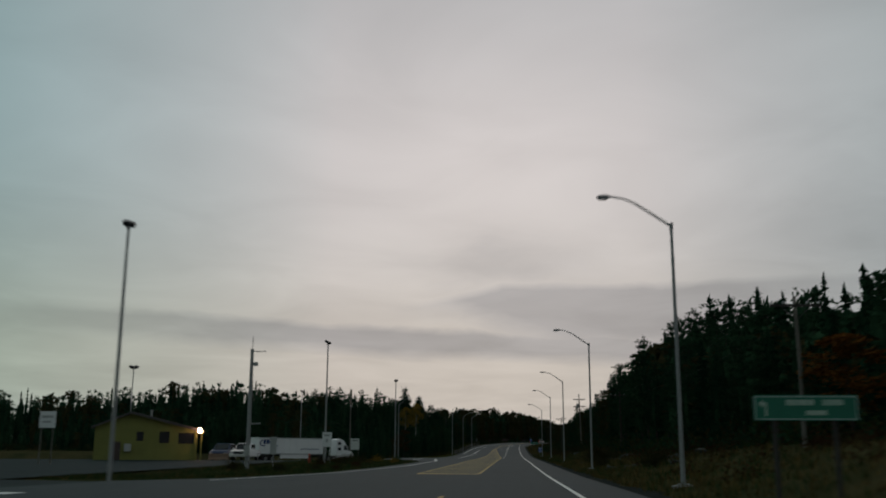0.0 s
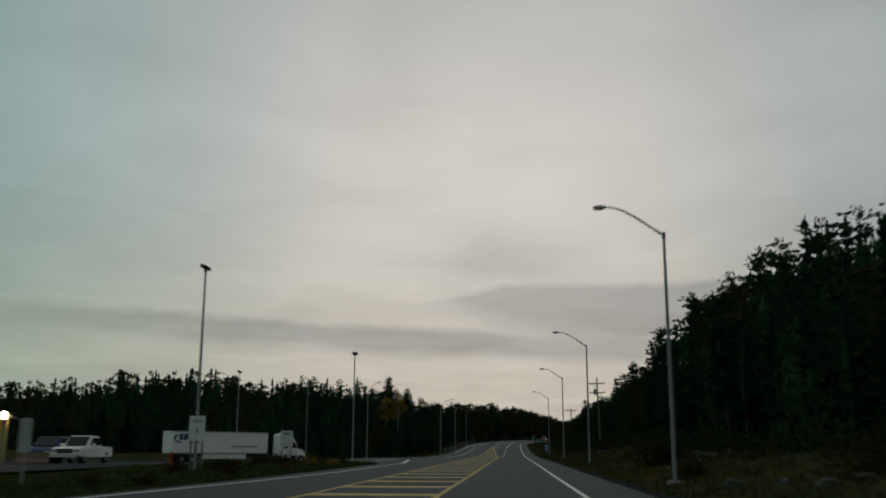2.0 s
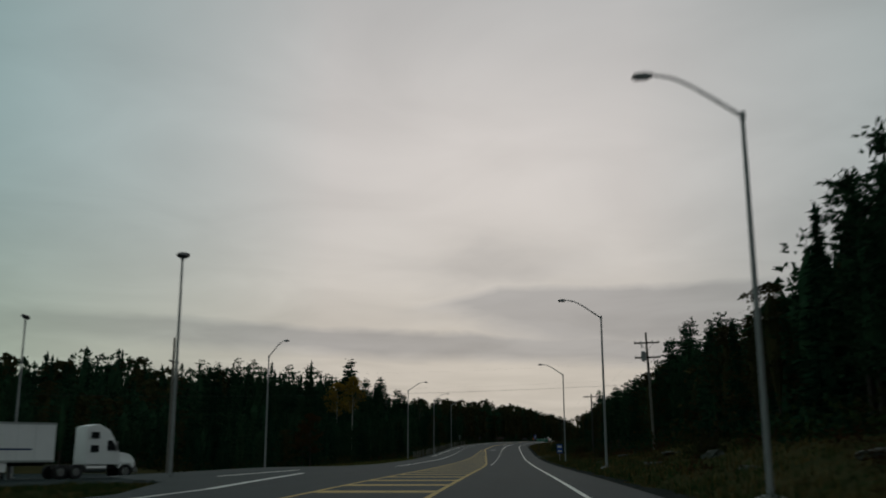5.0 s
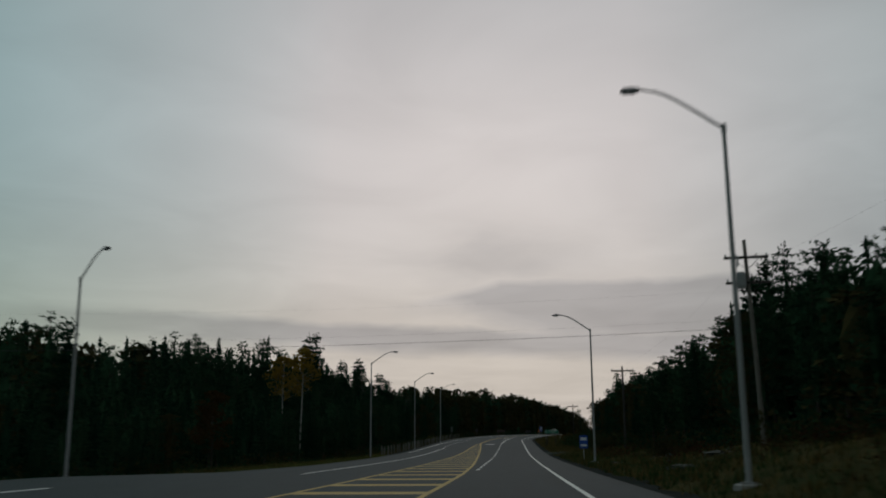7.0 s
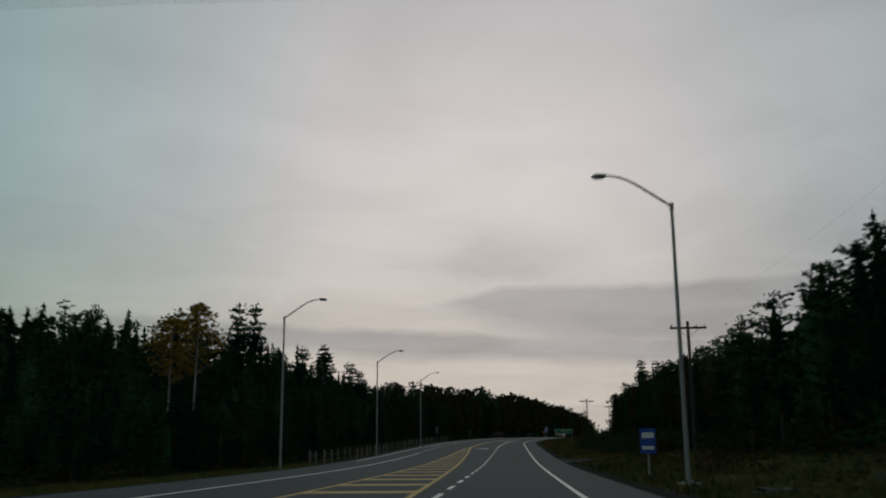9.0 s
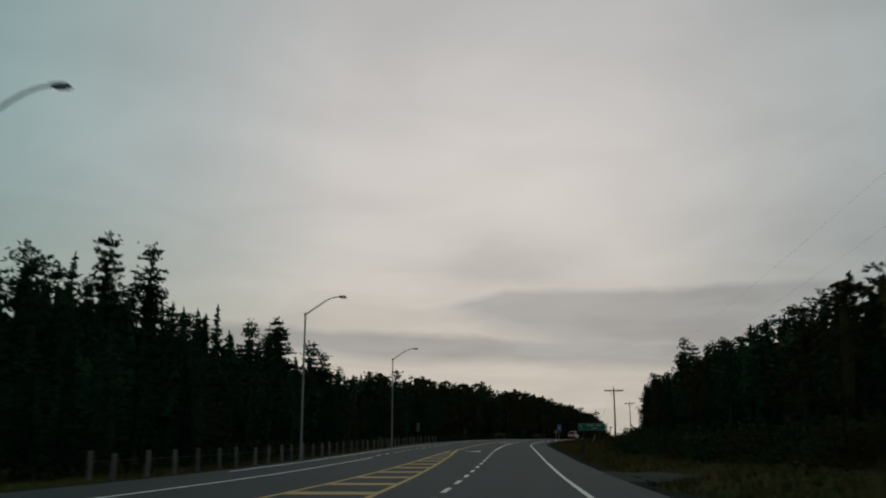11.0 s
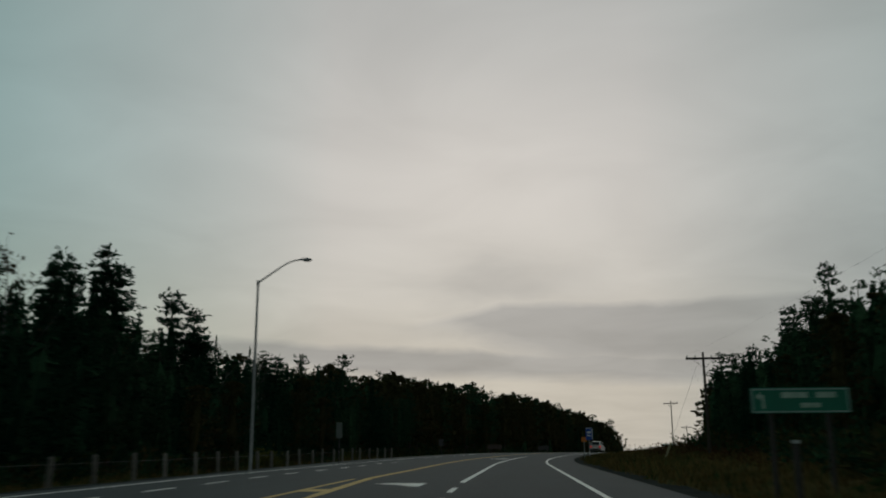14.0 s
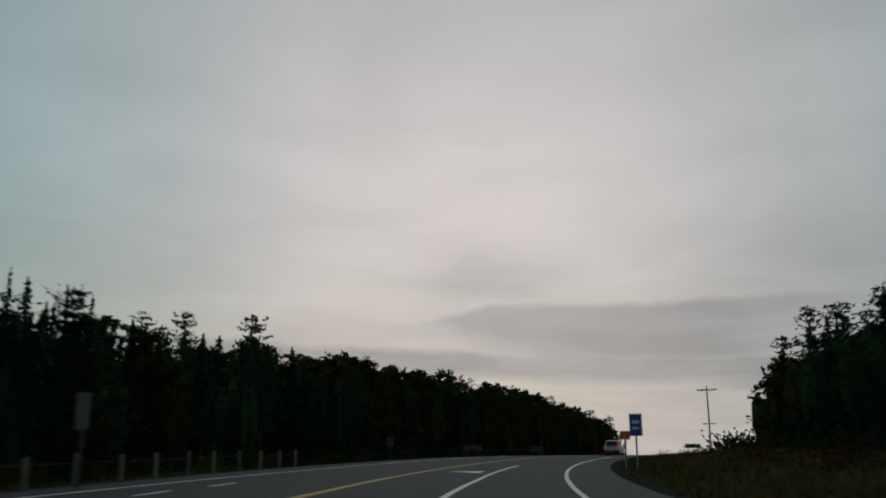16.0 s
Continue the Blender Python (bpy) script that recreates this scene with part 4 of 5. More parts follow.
def trailer(m):
    """A long white box trailer, its nose at x = 0."""
    e = empty("box_trailer", m, "long white box trailer with blue emblem, parked in the yard", "trailer")
    body = part("box_body", box_bm(-13.6, 0, -1.3, 1.3, 1.25, 3.92, 0.03), TRUCK_WHITE, e)
    for z in (1.27, 3.87):
        part("rail", box_bm(-13.62, 0.02, -1.325, -1.3, z - 0.08, z + 0.06), SIGN_GREY, body)
    for k in range(1, 11):
        part("seam", box_bm(-13.6 + 1.22 * k - 0.02, -13.6 + 1.22 * k + 0.02, -1.308, -1.3, 1.35, 3.8), SIGN_WHITE, body)
    for k, (x0, x1, z0, z1) in enumerate(((-12.8, -12.3, 2.85, 3.6), (-12.2, -11.65, 2.85, 3.6), (-11.55, -10.95, 2.85, 3.6), (-10.85, -10.25, 2.95, 3.6), (-11.4, -9.9, 2.5, 2.62), (-5.4, -1.6, 2.02, 2.14))):
        slant = 0.14 if k < 4 else 0.0
        part("emblem", prism_bm([(x0, z0), (x1, z0), (x1 + slant, z1), (x0 + slant, z1)], -1.314, -1.3), LOGO_BLUE, body)
    arc = bmesh.new()
    rings = [(-12.75 + r * 1.35 * math.cos(a), 3.0 + r * math.sin(a)) for r in (0.52, 0.36) for a in [math.radians(100 + 19 * q) for q in range(12)]]
    vs = [arc.verts.new((x, -1.312, z)) for x, z in rings]
    for q in range(11):
        arc.faces.new((vs[q], vs[q + 1], vs[q + 13], vs[q + 12]))
    part("emblem", arc, LOGO_BLUE, body)
    part("side_skirt", box_bm(-9.4, -3.2, -1.24, -1.2, 0.55, 1.2), TRUCK_WHITE, e)
    part("underframe", box_bm(-13.2, -0.4, -0.55, 0.55, 0.95, 1.25), DARK_STEEL, e)
    part("underride_bar", box_bm(-13.6, -13.5, -1.1, 1.1, 0.5, 0.65), DARK_STEEL, e)
    for s in (-1, 1):
        part("tail_light", box_bm(-13.64, -13.6, *sorted((s * 0.9, s * 1.15)), 1.3, 1.45), TAIL_LENS, e)
        part("landing_leg", box_bm(-2.9, -2.7, *sorted((s * 0.6, s * 0.8)), 0.05, 1.0), DARK_STEEL, e)
        for x in (-12.2, -10.95):
            wheel(e, x, s * 1.28, 0.5, 0.6)
    return e


HEAD = float(np.degrees(np.arctan2(171.8 - 156.5, 43.04 - 28.8)))
noseward = Vector((math.cos(radians(HEAD)), math.sin(radians(HEAD)), 0))
front = Vector((-28.6, 171.2, float(yard_level(-35.0, 168.0)) - 0.03))
semi_truck(Matrix.Translation(front - noseward * 0.45) @ pose(0, 0, 0, 0, 0, HEAD) @ Matrix.Diagonal((0.93, 1, 1, 1)))
trailer(Matrix.Translation(front - noseward * 6.7) @ pose(0, 0, 0, 0, 0, HEAD))
pickup(pose(-29.35, 104.4, float(yard_level(-29.35, 104.4)) - 0.03, 0, 0, -89.5), TRUCK_WHITE, "white pickup truck parked nose out in the yard")
estate_car(pose(-32.1, 105.4, float(yard_level(-32.1, 105.4)) - 0.03, 0, 0, -88) @ Matrix.Diagonal((1, 1.1, 1.06, 1)), CAR_BLUE, "dark blue car parked beside the white pickup")


def low_barrier(m):
    """A short block of road barrier with a flared foot and two lifting slots."""
    e = empty("concrete_barrier", m, "short tan concrete barrier in front of the blue car", "barrier")
    body = part("block", prism_bm([(-0.28, 0), (0.28, 0), (0.28, 0.1), (0.14, 0.32), (0.09, 0.7), (-0.09, 0.7), (-0.14, 0.32), (-0.28, 0.1)], -1.15, 1.15), TAN_CONCRETE, e)
    for y in (-0.6, 0.6):
        part("lifting_slot", box_bm(-0.284, 0.284, y - 0.14, y + 0.14, 0.0, 0.075), DARK_STEEL, body)
    return e


low_barrier(pose(-31.45, 101.9, float(yard_level(-31.45, 101.9)) - 0.02, 0, 0, 88))
estate_car(pose(12.35, 421.0, float(road_z(421)) - 0.01, 0, -1.5, 90 - 14.4) @ Matrix.Diagonal((0.84, 0.86, 0.93, 1)), CAR_SILVER, "silver estate car on the road with red tail lamps", "car", True)



def marker_post(m):
    """A short red post with a rounded cap."""
    e = empty("bollard", m, "short red bollard on the grass island", "bollard")
    part("post", tube_bm([(0, 0, -0.1), (0, 0, 0.8), (0, 0, 0.92), (0, 0, 0.98)], [0.13, 0.13, 0.11, 0.04], 10), RED_PAINT, e)
    part("cap_band", tube_bm([(0, 0, 0.62), (0, 0, 0.72)], 0.145, 10), DARK_STEEL, e)
    return e


marker_post(at_ground(-20.8, 97.9))



def verge_marker(m):
    """A slim dark post with a pale cap band at the edge of the drive."""
    e = empty("verge_marker", m, "slim dark wooden marker post beside the highway verge", "marker post")
    part("post", box_bm(-0.06, 0.06, -0.06, 0.06, -0.3, 1.35, 0.012), WOOD, e)
    part("cap", box_bm(-0.07, 0.07, -0.07, 0.07, 1.35, 1.42, 0.01), SIGN_GREY, e)
    return e


verge_marker(at_ground(5.6, 296.0))


def guy_guard(m):
    """A leaning pale tube that sheathes the foot of a guy wire."""
    e = empty("guy_guard", m, "leaning dull yellow guard tube on a guy wire", "guy guard")
    part("tube", tube_bm([(0, 0, -0.1), (0.55, 0.3, 1.15)], [0.075, 0.07], 8), PALE_GUARD, e)
    part("anchor", tube_bm([(-0.04, -0.02, -0.15), (0.0, 0.0, 0.06)], 0.04, 6), DARK_STEEL, e)
    part("wire", tube_bm([(0.55, 0.3, 1.15), (2.8, 1.4, 6.4)], 0.006, 4), DARK_STEEL, e)
    return e


guy_guard(at_ground(9.9, 341.5))

# ---- rocks on the bank ----


def rock(m, seed, size):
    r = random.Random(seed)
    bm = bmesh.new()
    bmesh.ops.create_icosphere(bm, subdivisions=2, radius=1)
    for v in bm.verts:
        d = v.co.normalized()
        k = 0.75 + 0.5 * noise.noise(d * 1.3 + Vector((seed, 0, 0))) + r.uniform(-0.06, 0.06)
        v.co = Vector((d.x * k * size * r.uniform(0.97, 1.03), d.y * k * size * 0.8, d.z * k * size * 0.55))
    ob = part("rock", bm, ROCK)
    ob.matrix_basis = m
    return tagged(ob, "grey rough granite rock lying on the bank", "rock", "rocks on the bank")


rr = random.Random(11)
for k in range(26):
    y = rr.choice((rr.uniform(92, 112), rr.uniform(60, 80), rr.uniform(128, 150), rr.uniform(190, 206)))
    x = rr.uniform(7.2, 13.0)
    s = rr.uniform(0.22, 0.65)
    rock(at_ground(x, y, rr.uniform(0, 360), -s * 0.12), k, s)



def slab(m, seed, long, wide, high):
    """A low bedrock slab with a broken top."""
    bm = bmesh.new()
    bmesh.ops.create_icosphere(bm, subdivisions=3, radius=1)
    for v in bm.verts:
        d = v.co.normalized()
        k = 0.8 + 0.35 * noise.noise(d * 1.7 + Vector((seed * 3.1, 0, 0))) + 0.12 * noise.noise(d * 5.0 + Vector((0, seed, 0)))
        z = math.copysign(abs(d.z) ** 0.6, d.z)
        v.co = Vector((d.x * k * long, d.y * k * wide, z * k * high))
    ob = part("rock_slab", bm, ROCK)
    ob.matrix_basis = m
    return tagged(ob, "low grey green bedrock slab in the bank", "rock", "bedrock slabs on the bank")


for k, (x, y, a, long, wide, high) in enumerate(((8.6, 92.0, 20, 1.7, 1.0, 0.4), (10.4, 97.5, 70, 2.2, 1.2, 0.5), (12.2, 101.5, 10, 1.8, 1.3, 0.5), (9.5, 104.0, 120, 1.2, 0.9, 0.35),
                                                 (11.0, 66.0, 35, 1.5, 0.9, 0.4), (9.2, 55.0, 80, 1.3, 0.8, 0.35), (8.4, 154.0, 15, 1.6, 1.0, 0.35), (10.2, 160.0, 60, 2.0, 1.1, 0.4),
                                                 (8.0, 183.0, 10, 1.7, 0.9, 0.35), (10.5, 188.0, 100, 1.9, 1.2, 0.45), (7.5, 205.0, 5, 1.5, 0.8, 0.3), (9.4, 198.0, 30, 1.6, 1.0, 0.4),
                                                 (11.5, 130.0, 50, 1.8, 1.1, 0.45), (8.8, 135.0, 110, 1.2, 0.8, 0.3))):
    slab(at_ground(x, y, a, 0.03), k + 3, long * 0.7, wide * 0.7, high * 0.55)

# ---- trees ----


def sprays(c, d, l, w, rs, cross=True):
    """Flat needle or leaf sprays: centres c, directions d, lengths l, widths w; a fan of narrow pointed blades each."""
    d = d / np.linalg.norm(d, axis=1, keepdims=True)
    up = rs.normal(size=d.shape)
    a = np.cross(d, up)
    a /= np.linalg.norm(a, axis=1, keepdims=True) + 1e-9
    b = np.cross(d, a)
    h = d * l[:, None] / 2
    fan = ((0.0, a, b), (0.75, b, a), (-0.75, a + b, a)) if cross else ((0.35, a, b), (-0.35, b, a))
    wide = 0.75 if cross else 1.25
    out = []
    for lean, s, q in fan:
        s = s * (w * wide)[:, None] / 2
        tip = c + h + q * (w * lean)[:, None]
        out.append(np.stack([c - h * 0.8 + s, c - h * 0.8 - s, tip], 1))
    return np.concatenate(out).reshape(-1, 3)


def spruce_crown(rs, H, R, whorl, arms, clumps, size, cross=True):
    """Whorls of drooping boughs on a narrow cone, ragged, thinning to the tip."""
    C, D, L, W = [], [], [], []
    z = 0.07 * H
    while z < H * 0.985:
        f = z / H
        r = R * (1 - f) ** 0.85 * rs.uniform(0.72, 1.12) + 0.12
        n = max(3, int(arms * (0.45 + 0.55 * (1 - f))))
        az = rs.uniform(0, 6.28) + np.arange(n) * 6.283 / n + rs.normal(0, 0.25, n)
        for a in az:
            ra = r * rs.uniform(0.6, 1.15)
            m = max(1, int(clumps * (0.35 + 0.65 * ra / R)))
            for k in range(m):
                g = (k + 0.6) / m
                droop = -0.22 * g * ra + 0.1 * g * g * ra
                C.append((math.cos(a) * ra * g, math.sin(a) * ra * g, z + droop + rs.uniform(-0.12, 0.12)))
                D.append((math.cos(a + rs.normal(0, 0.35)), math.sin(a + rs.normal(0, 0.35)), rs.uniform(-0.5, 0.05)))
                L.append(size * rs.uniform(0.8, 1.5) * (0.5 + 0.6 * ra / R))
                W.append(size * rs.uniform(0.35, 0.7))
        z += whorl * rs.uniform(0.75, 1.25)
    for k in range(4):
        C.append((0, 0, H * (0.955 + 0.012 * k)))
        D.append((rs.uniform(-0.15, 0.15), rs.uniform(-0.15, 0.15), 1))
        L.append(size * 1.1)
        W.append(size * 0.3)
    return sprays(np.array(C), np.array(D), np.array(L), np.array(W), rs, cross)


def clump_crown(rs, H, R, low, limbs, per, size, flat=0.5, lean=0.35, cross=True):
    """Limbs that end in separate tufts, with gaps between: pines and broadleaved trees."""
    P, limbs_out = [], []
    for k in range(limbs):
        f = low + (1 - low) * ((k + rs.uniform(0, 1)) / limbs)
        shape = math.sin(min(1.0, (1 - f) / (1 - low) * 1.25 + 0.16) * 1.57)
        a, r = rs.uniform(0, 6.28), R * shape * rs.uniform(0.35, 1.05)
        tip = np.array((math.cos(a) * r, math.sin(a) * r, f * H + lean * r * rs.uniform(0.2, 1.0) - 0.2))
        if tip[2] > H:
            tip[2] = H - rs.uniform(0, 0.5)
        limbs_out.append(((0, 0, f * H - 0.25 * r), tip))
        for s in (0.62, 1.0):
            c = np.array((0, 0, f * H)) * (1 - s) + tip * s
            n = max(4, int(per * rs.uniform(0.6, 1.3) * (1 if s == 1 else 0.6)))
            q = np.clip(rs.normal(size=(n, 3)), -1.6, 1.6) * np.array((1, 1, flat)) * size * 1.15
            P.append(c + q)
    top = np.clip(rs.normal(size=(per, 3)), -1.5, 1.5) * np.array((0.8, 0.8, 0.8)) * size + (0, 0, H - size)
    P.append(top)
    C = np.concatenate(P)
    C[:, 2] = np.minimum(C[:, 2], H - 0.55 * np.hypot(C[:, 0], C[:, 1]) - size * rs.uniform(0.1, 0.8, len(C)))
    n = len(C)
    return sprays(C, rs.normal(size=(n, 3)) * (1, 1, 0.6), size * rs.uniform(0.6, 1.3, n), size * rs.uniform(0.4, 0.9, n), rs, cross), limbs_out


def pine_crown(rs, H, R, low, whorl, tufts, per, size, cross=True, taper=0.5, arms=(3, 6), lift=(-0.05, 0.4), spread=1.0):
    """Uneven whorls of rising boughs with flat tufts on their outer halves, and sky between the layers."""
    C, D, L, W, limbs = [], [], [], [], []
    lop, swing = rs.uniform(0, 6.28), rs.uniform(0.1, 0.4)
    z = low * H
    while z < H * 0.95:
        f = (z / H - low) / (1 - low)
        shape = (1 - f) ** taper * (0.5 + 0.5 * min(1.0, f * 3.5))
        n = rs.randint(*arms)
        turn = rs.uniform(0, 6.28)
        for k in range(n):
            a = turn + k * 6.283 / n + rs.normal(0, 0.35)
            r = R * shape * rs.uniform(0.35, 1.1) * (1 + swing * math.cos(a - lop)) + 0.22
            rise = r * rs.uniform(*lift)
            tip = np.array((math.cos(a) * r, math.sin(a) * r, z + rise))
            foot = np.array((0, 0, z - 0.08 * r))
            limbs.append((tuple(foot), tip))
            m = max(1, int(round(tufts * r / R)))
            for g in np.linspace(0.25, 1.0, m) if m > 1 else (0.9,):
                c = foot * (1 - g) + tip * g + rs.normal(0, 0.16, 3) * (1, 1, 0.5) * size * 2
                q = int(per * rs.uniform(0.6, 1.4))
                C.append(c + rs.normal(0, 0.36, (q, 3)) * (1, 1, 0.45 * spread) * size * 1.5)
                D.append(np.array((math.cos(a), math.sin(a), 0.35)) + rs.normal(0, 0.65, (q, 3)))
                L.append(size * rs.uniform(0.7, 1.4, q))
                W.append(size * rs.uniform(0.32, 0.62, q))
        z += whorl * rs.uniform(0.55, 1.5)
    q = int(per * 3)
    up = rs.uniform(0, 1, q)
    C.append(np.stack([rs.normal(0, 0.26, q), rs.normal(0, 0.26, q), H * (0.93 + 0.045 * up)], 1))
    D.append(np.stack([rs.normal(0, 0.5, q), rs.normal(0, 0.5, q), np.ones(q)], 1))
    L.append(size * rs.uniform(0.6, 1.0, q))
    W.append(size * rs.uniform(0.25, 0.45, q))
    return sprays(np.concatenate(C), np.concatenate(D), np.concatenate(L), np.concatenate(W), rs, cross), limbs


def twig_limbs(rs, H, R):
    """Forked limbs of a nearly leafless tree, as pairs of end points, and the twig tips."""
    out, tips = [], []
    for k in range(15):
        f = 0.35 + 0.6 * (k + rs.uniform(0, 1)) / 15
        a = rs.uniform(0, 6.28)
        r = R * (1.05 - f) * rs.uniform(0.9, 1.5)
        foot, tip = np.array((0, 0, f * H)), np.array((math.cos(a) * r, math.sin(a) * r, min(H, f * H + r * rs.uniform(0.8, 1.6))))
        out.append((tuple(foot), tip))
        for _ in range(5):
            g = rs.uniform(0.3, 0.95)
            b = foot * (1 - g) + tip * g
            e = b + np.array((math.cos(a), math.sin(a), 1.2)) * rs.uniform(0.3, 0.8) + rs.normal(0, 0.35, 3)
            out.append((tuple(b), e))
            tips += [b, e, (b + e) / 2]
    return out, np.array(tips)


def core(rs, H, R, profile):
    """The dense dark heart of a crown: rings (height, radius) as shares of H and R."""
    sides, rings = 7, []
    for z, r in profile:
        a = np.arange(sides) * math.tau / sides
        q = R * r * rs.uniform(0.7, 1.2, sides)
        rings.append(np.stack([np.cos(a) * q, np.sin(a) * q, H * (z + rs.uniform(-0.015, 0.015, sides))], 1))
    out = []
    for u, v in zip(rings, rings[1:]):
        for k in range(sides):
            n = (k + 1) % sides
            out += [u[k], u[n], v[n], u[k], v[n], v[k]]
    return np.array(out)


CONE = ((0.06, 0.5), (0.3, 0.5), (0.55, 0.34), (0.75, 0.19), (0.9, 0.03))
SPINDLE = ((0.2, 0.1), (0.42, 0.5), (0.62, 0.52), (0.8, 0.38), (0.93, 0.05))


def trunk_rings(points, radii, sides):
    V, F = [], []
    for i, (p, r) in enumerate(zip(points, radii)):
        for k in range(sides):
            V.append((p[0] + r * math.cos(k * math.tau / sides), p[1] + r * math.sin(k * math.tau / sides), p[2]))
        if i:
            b = (i - 1) * sides
            F += [(b + k, b + (k + 1) % sides, b + sides + (k + 1) % sides, b + sides + k) for k in range(sides)]
    return V, F


def trunk_arrays(rs, H, r, limbs=(), sides=7):
    """A tapered, slightly crooked trunk and its limbs, as quads."""
    k = np.linspace(0, 1, 7)
    sway = np.cumsum(rs.normal(0, 0.05, (7, 2)), 0) * (H / 14)
    sway[0] = 0
    pts = [(sway[i, 0] * 0.5, sway[i, 1] * 0.5, k[i] * H * 0.97 - 0.3) for i in range(7)]
    V, F = trunk_rings(pts, [r * (1 - 0.88 * a) * (1.35 if i == 0 else 1) for i, a in enumerate(k)], sides)
    for a, b in limbs:
        o = len(V)
        a, b = np.array(a), np.array(b)
        mid = (a + b) / 2 + (0, 0, -0.1)
        v, f = trunk_rings([tuple(a), tuple(mid), tuple(b)], [r * 0.3, r * 0.2, r * 0.07], 3)
        V += v
        F += [tuple(i + o for i in q) for q in f]
    return np.array(V, float), np.array(F, int)


def blades_of(V):
    return np.arange(len(V)).reshape(-1, 3)


def proto(kind, seed, fine=True):
    """Arrays for one tree 14 m high: trunk and crown with their materials."""
    rs = np.random.RandomState(seed)
    H = 14.0
    if kind == "spruce":
        R = rs.uniform(1.5, 2.2)
        crown = spruce_crown(rs, H, R, 0.38, 10, 6, 0.48) if fine else spruce_crown(rs, H, R, 0.62, 7, 4, 0.85) if fine is False else spruce_crown(rs, H, R, 0.75, 6, 3, 0.9, False)
        crown = np.concatenate([crown, core(rs, H, R * (0.5 if fine else 0.85), CONE)])
        tv, tf = trunk_arrays(rs, H, 0.16, sides=7 if fine else 4)
        return tv, tf, crown, BARK, SPRUCE_NEEDLES
    if kind == "tiered":
        R = rs.uniform(2.3, 2.8)
        crown, limbs = pine_crown(rs, H, R, 0.12, 0.5, 6, 5.4, 0.34, True, 0.8, (6, 9), (-0.1, 0.14), 0.75)
        crown = np.concatenate([crown, core(rs, H * 0.93, R * 0.5, CONE)])
        tv, tf = trunk_arrays(rs, H, 0.17, limbs)
        return tv, tf, crown, BARK, SPRUCE_NEEDLES
    if kind == "pine":
        R = rs.uniform(1.8, 2.9)
        low = rs.uniform(0.2, 0.34)
        crown, limbs = pine_crown(rs, H, R, low, 0.6, 5, 5.4, 0.36) if fine else pine_crown(rs, H, R, low - 0.08, 0.85, 3, 3.4, 0.5) if fine is False else pine_crown(rs, H, R, 0.15, 1.2, 2, 3, 0.72, False)
        crown = np.concatenate([crown, core(rs, H * 0.93, R * (0.34 if fine else 0.8), SPINDLE)])
        tv, tf = trunk_arrays(rs, H, 0.17, limbs if fine else (), sides=7 if fine else 4)
        return tv, tf, crown, BARK, PINE_NEEDLES
    if kind == "bare":
        limbs, tips = twig_limbs(rs, H, 2.6)
        c = tips[rs.randint(0, len(tips), 240)] + rs.normal(0, 0.16, (240, 3))
        crown = sprays(c, rs.normal(size=c.shape), 0.22 * rs.uniform(0.6, 1.4, 240), 0.12 * rs.uniform(0.6, 1.3, 240), rs, False)
        tv, tf = trunk_arrays(rs, H, 0.12, limbs, sides=6)
        return tv, tf, crown, GREY_BARK, DULL_LEAVES
    if kind in ("maple", "ember"):
        R = rs.uniform(2.6, 3.2)
        crown, limbs = clump_crown(rs, H, R, 0.3, 44, 20, 0.36, 0.8, 0.7)
        tv, tf = trunk_arrays(rs, H, 0.14, limbs, sides=7)
        return tv, tf, crown, BARK, EMBER_LEAVES if kind == "ember" else RUST_LEAVES
    if kind == "far":
        crown = core(rs, H, 2.6, CONE)
        c = rs.uniform(-1, 1, (26, 3)) * (1.3, 1.3, 5.5) + (0, 0, 7)
        crown = np.concatenate([crown, sprays(c, c * (1, 1, 0) + rs.normal(size=c.shape) * 0.3, np.full(26, 1.6), np.full(26, 0.9), rs, False)])
        tv, tf = trunk_arrays(rs, H, 0.16, sides=4)
        return tv, tf, crown, BARK, SPRUCE_NEEDLES
    if kind == "birch":
        R = rs.uniform(2.1, 2.9)
        crown, limbs = clump_crown(rs, H, R * 0.92, 0.6, 42, 13, 0.3, 1.0, 0.5) if fine else clump_crown(rs, H, R, 0.3, 14, 6, 0.85, 0.8, 0.9)
        tv, tf = trunk_arrays(rs, H, 0.13, limbs if fine else (), sides=7 if fine else 4)
        return tv, tf, crown, PALE_BARK, AUTUMN_LEAVES
    R = rs.uniform(2.2, 3.0)
    crown, limbs = clump_crown(rs, H, R, 0.22, 46, 17, 0.32, 0.8, 0.8) if fine else clump_crown(rs, H, R, 0.15, 14, 6, 0.95, 0.8, 0.8)
    crown = np.concatenate([crown, core(rs, H, R * (0.4 if fine else 0.9), SPINDLE)])
    tv, tf = trunk_arrays(rs, H, 0.14, limbs if fine else (), sides=7 if fine else 4)
    return tv, tf, crown, BARK, DULL_LEAVES


LABELS = {"tiered": "tall dark spruce with open tiers of boughs", "spruce": "dark narrow spruce tree standing at the forest edge", "pine": "dark ragged pine tree standing at the forest edge",
          "birch": "pale stemmed birch with rusty autumn leaves", "aspen": "dull brown broadleaved tree among the conifers", "bare": "thin grey nearly leafless tree above the conifers", "ember": "small broadleaved tree with glowing orange autumn leaves", "maple": "small broadleaved tree with rust brown autumn leaves"}
FINE = {}
for kind, many in (("spruce", 6), ("tiered", 5), ("pine", 9), ("birch", 3), ("aspen", 4), ("bare", 3), ("maple", 2), ("ember", 1)):
    FINE[kind] = []
    for k in range(many):
        tv, tf, crown, bark, leaf = proto(kind, 100 + k * 7 + len(kind))
        FINE[kind].append((mesh_np("trunk", tv, tf, [bark]), mesh_np("crown", crown, blades_of(crown), [leaf])))
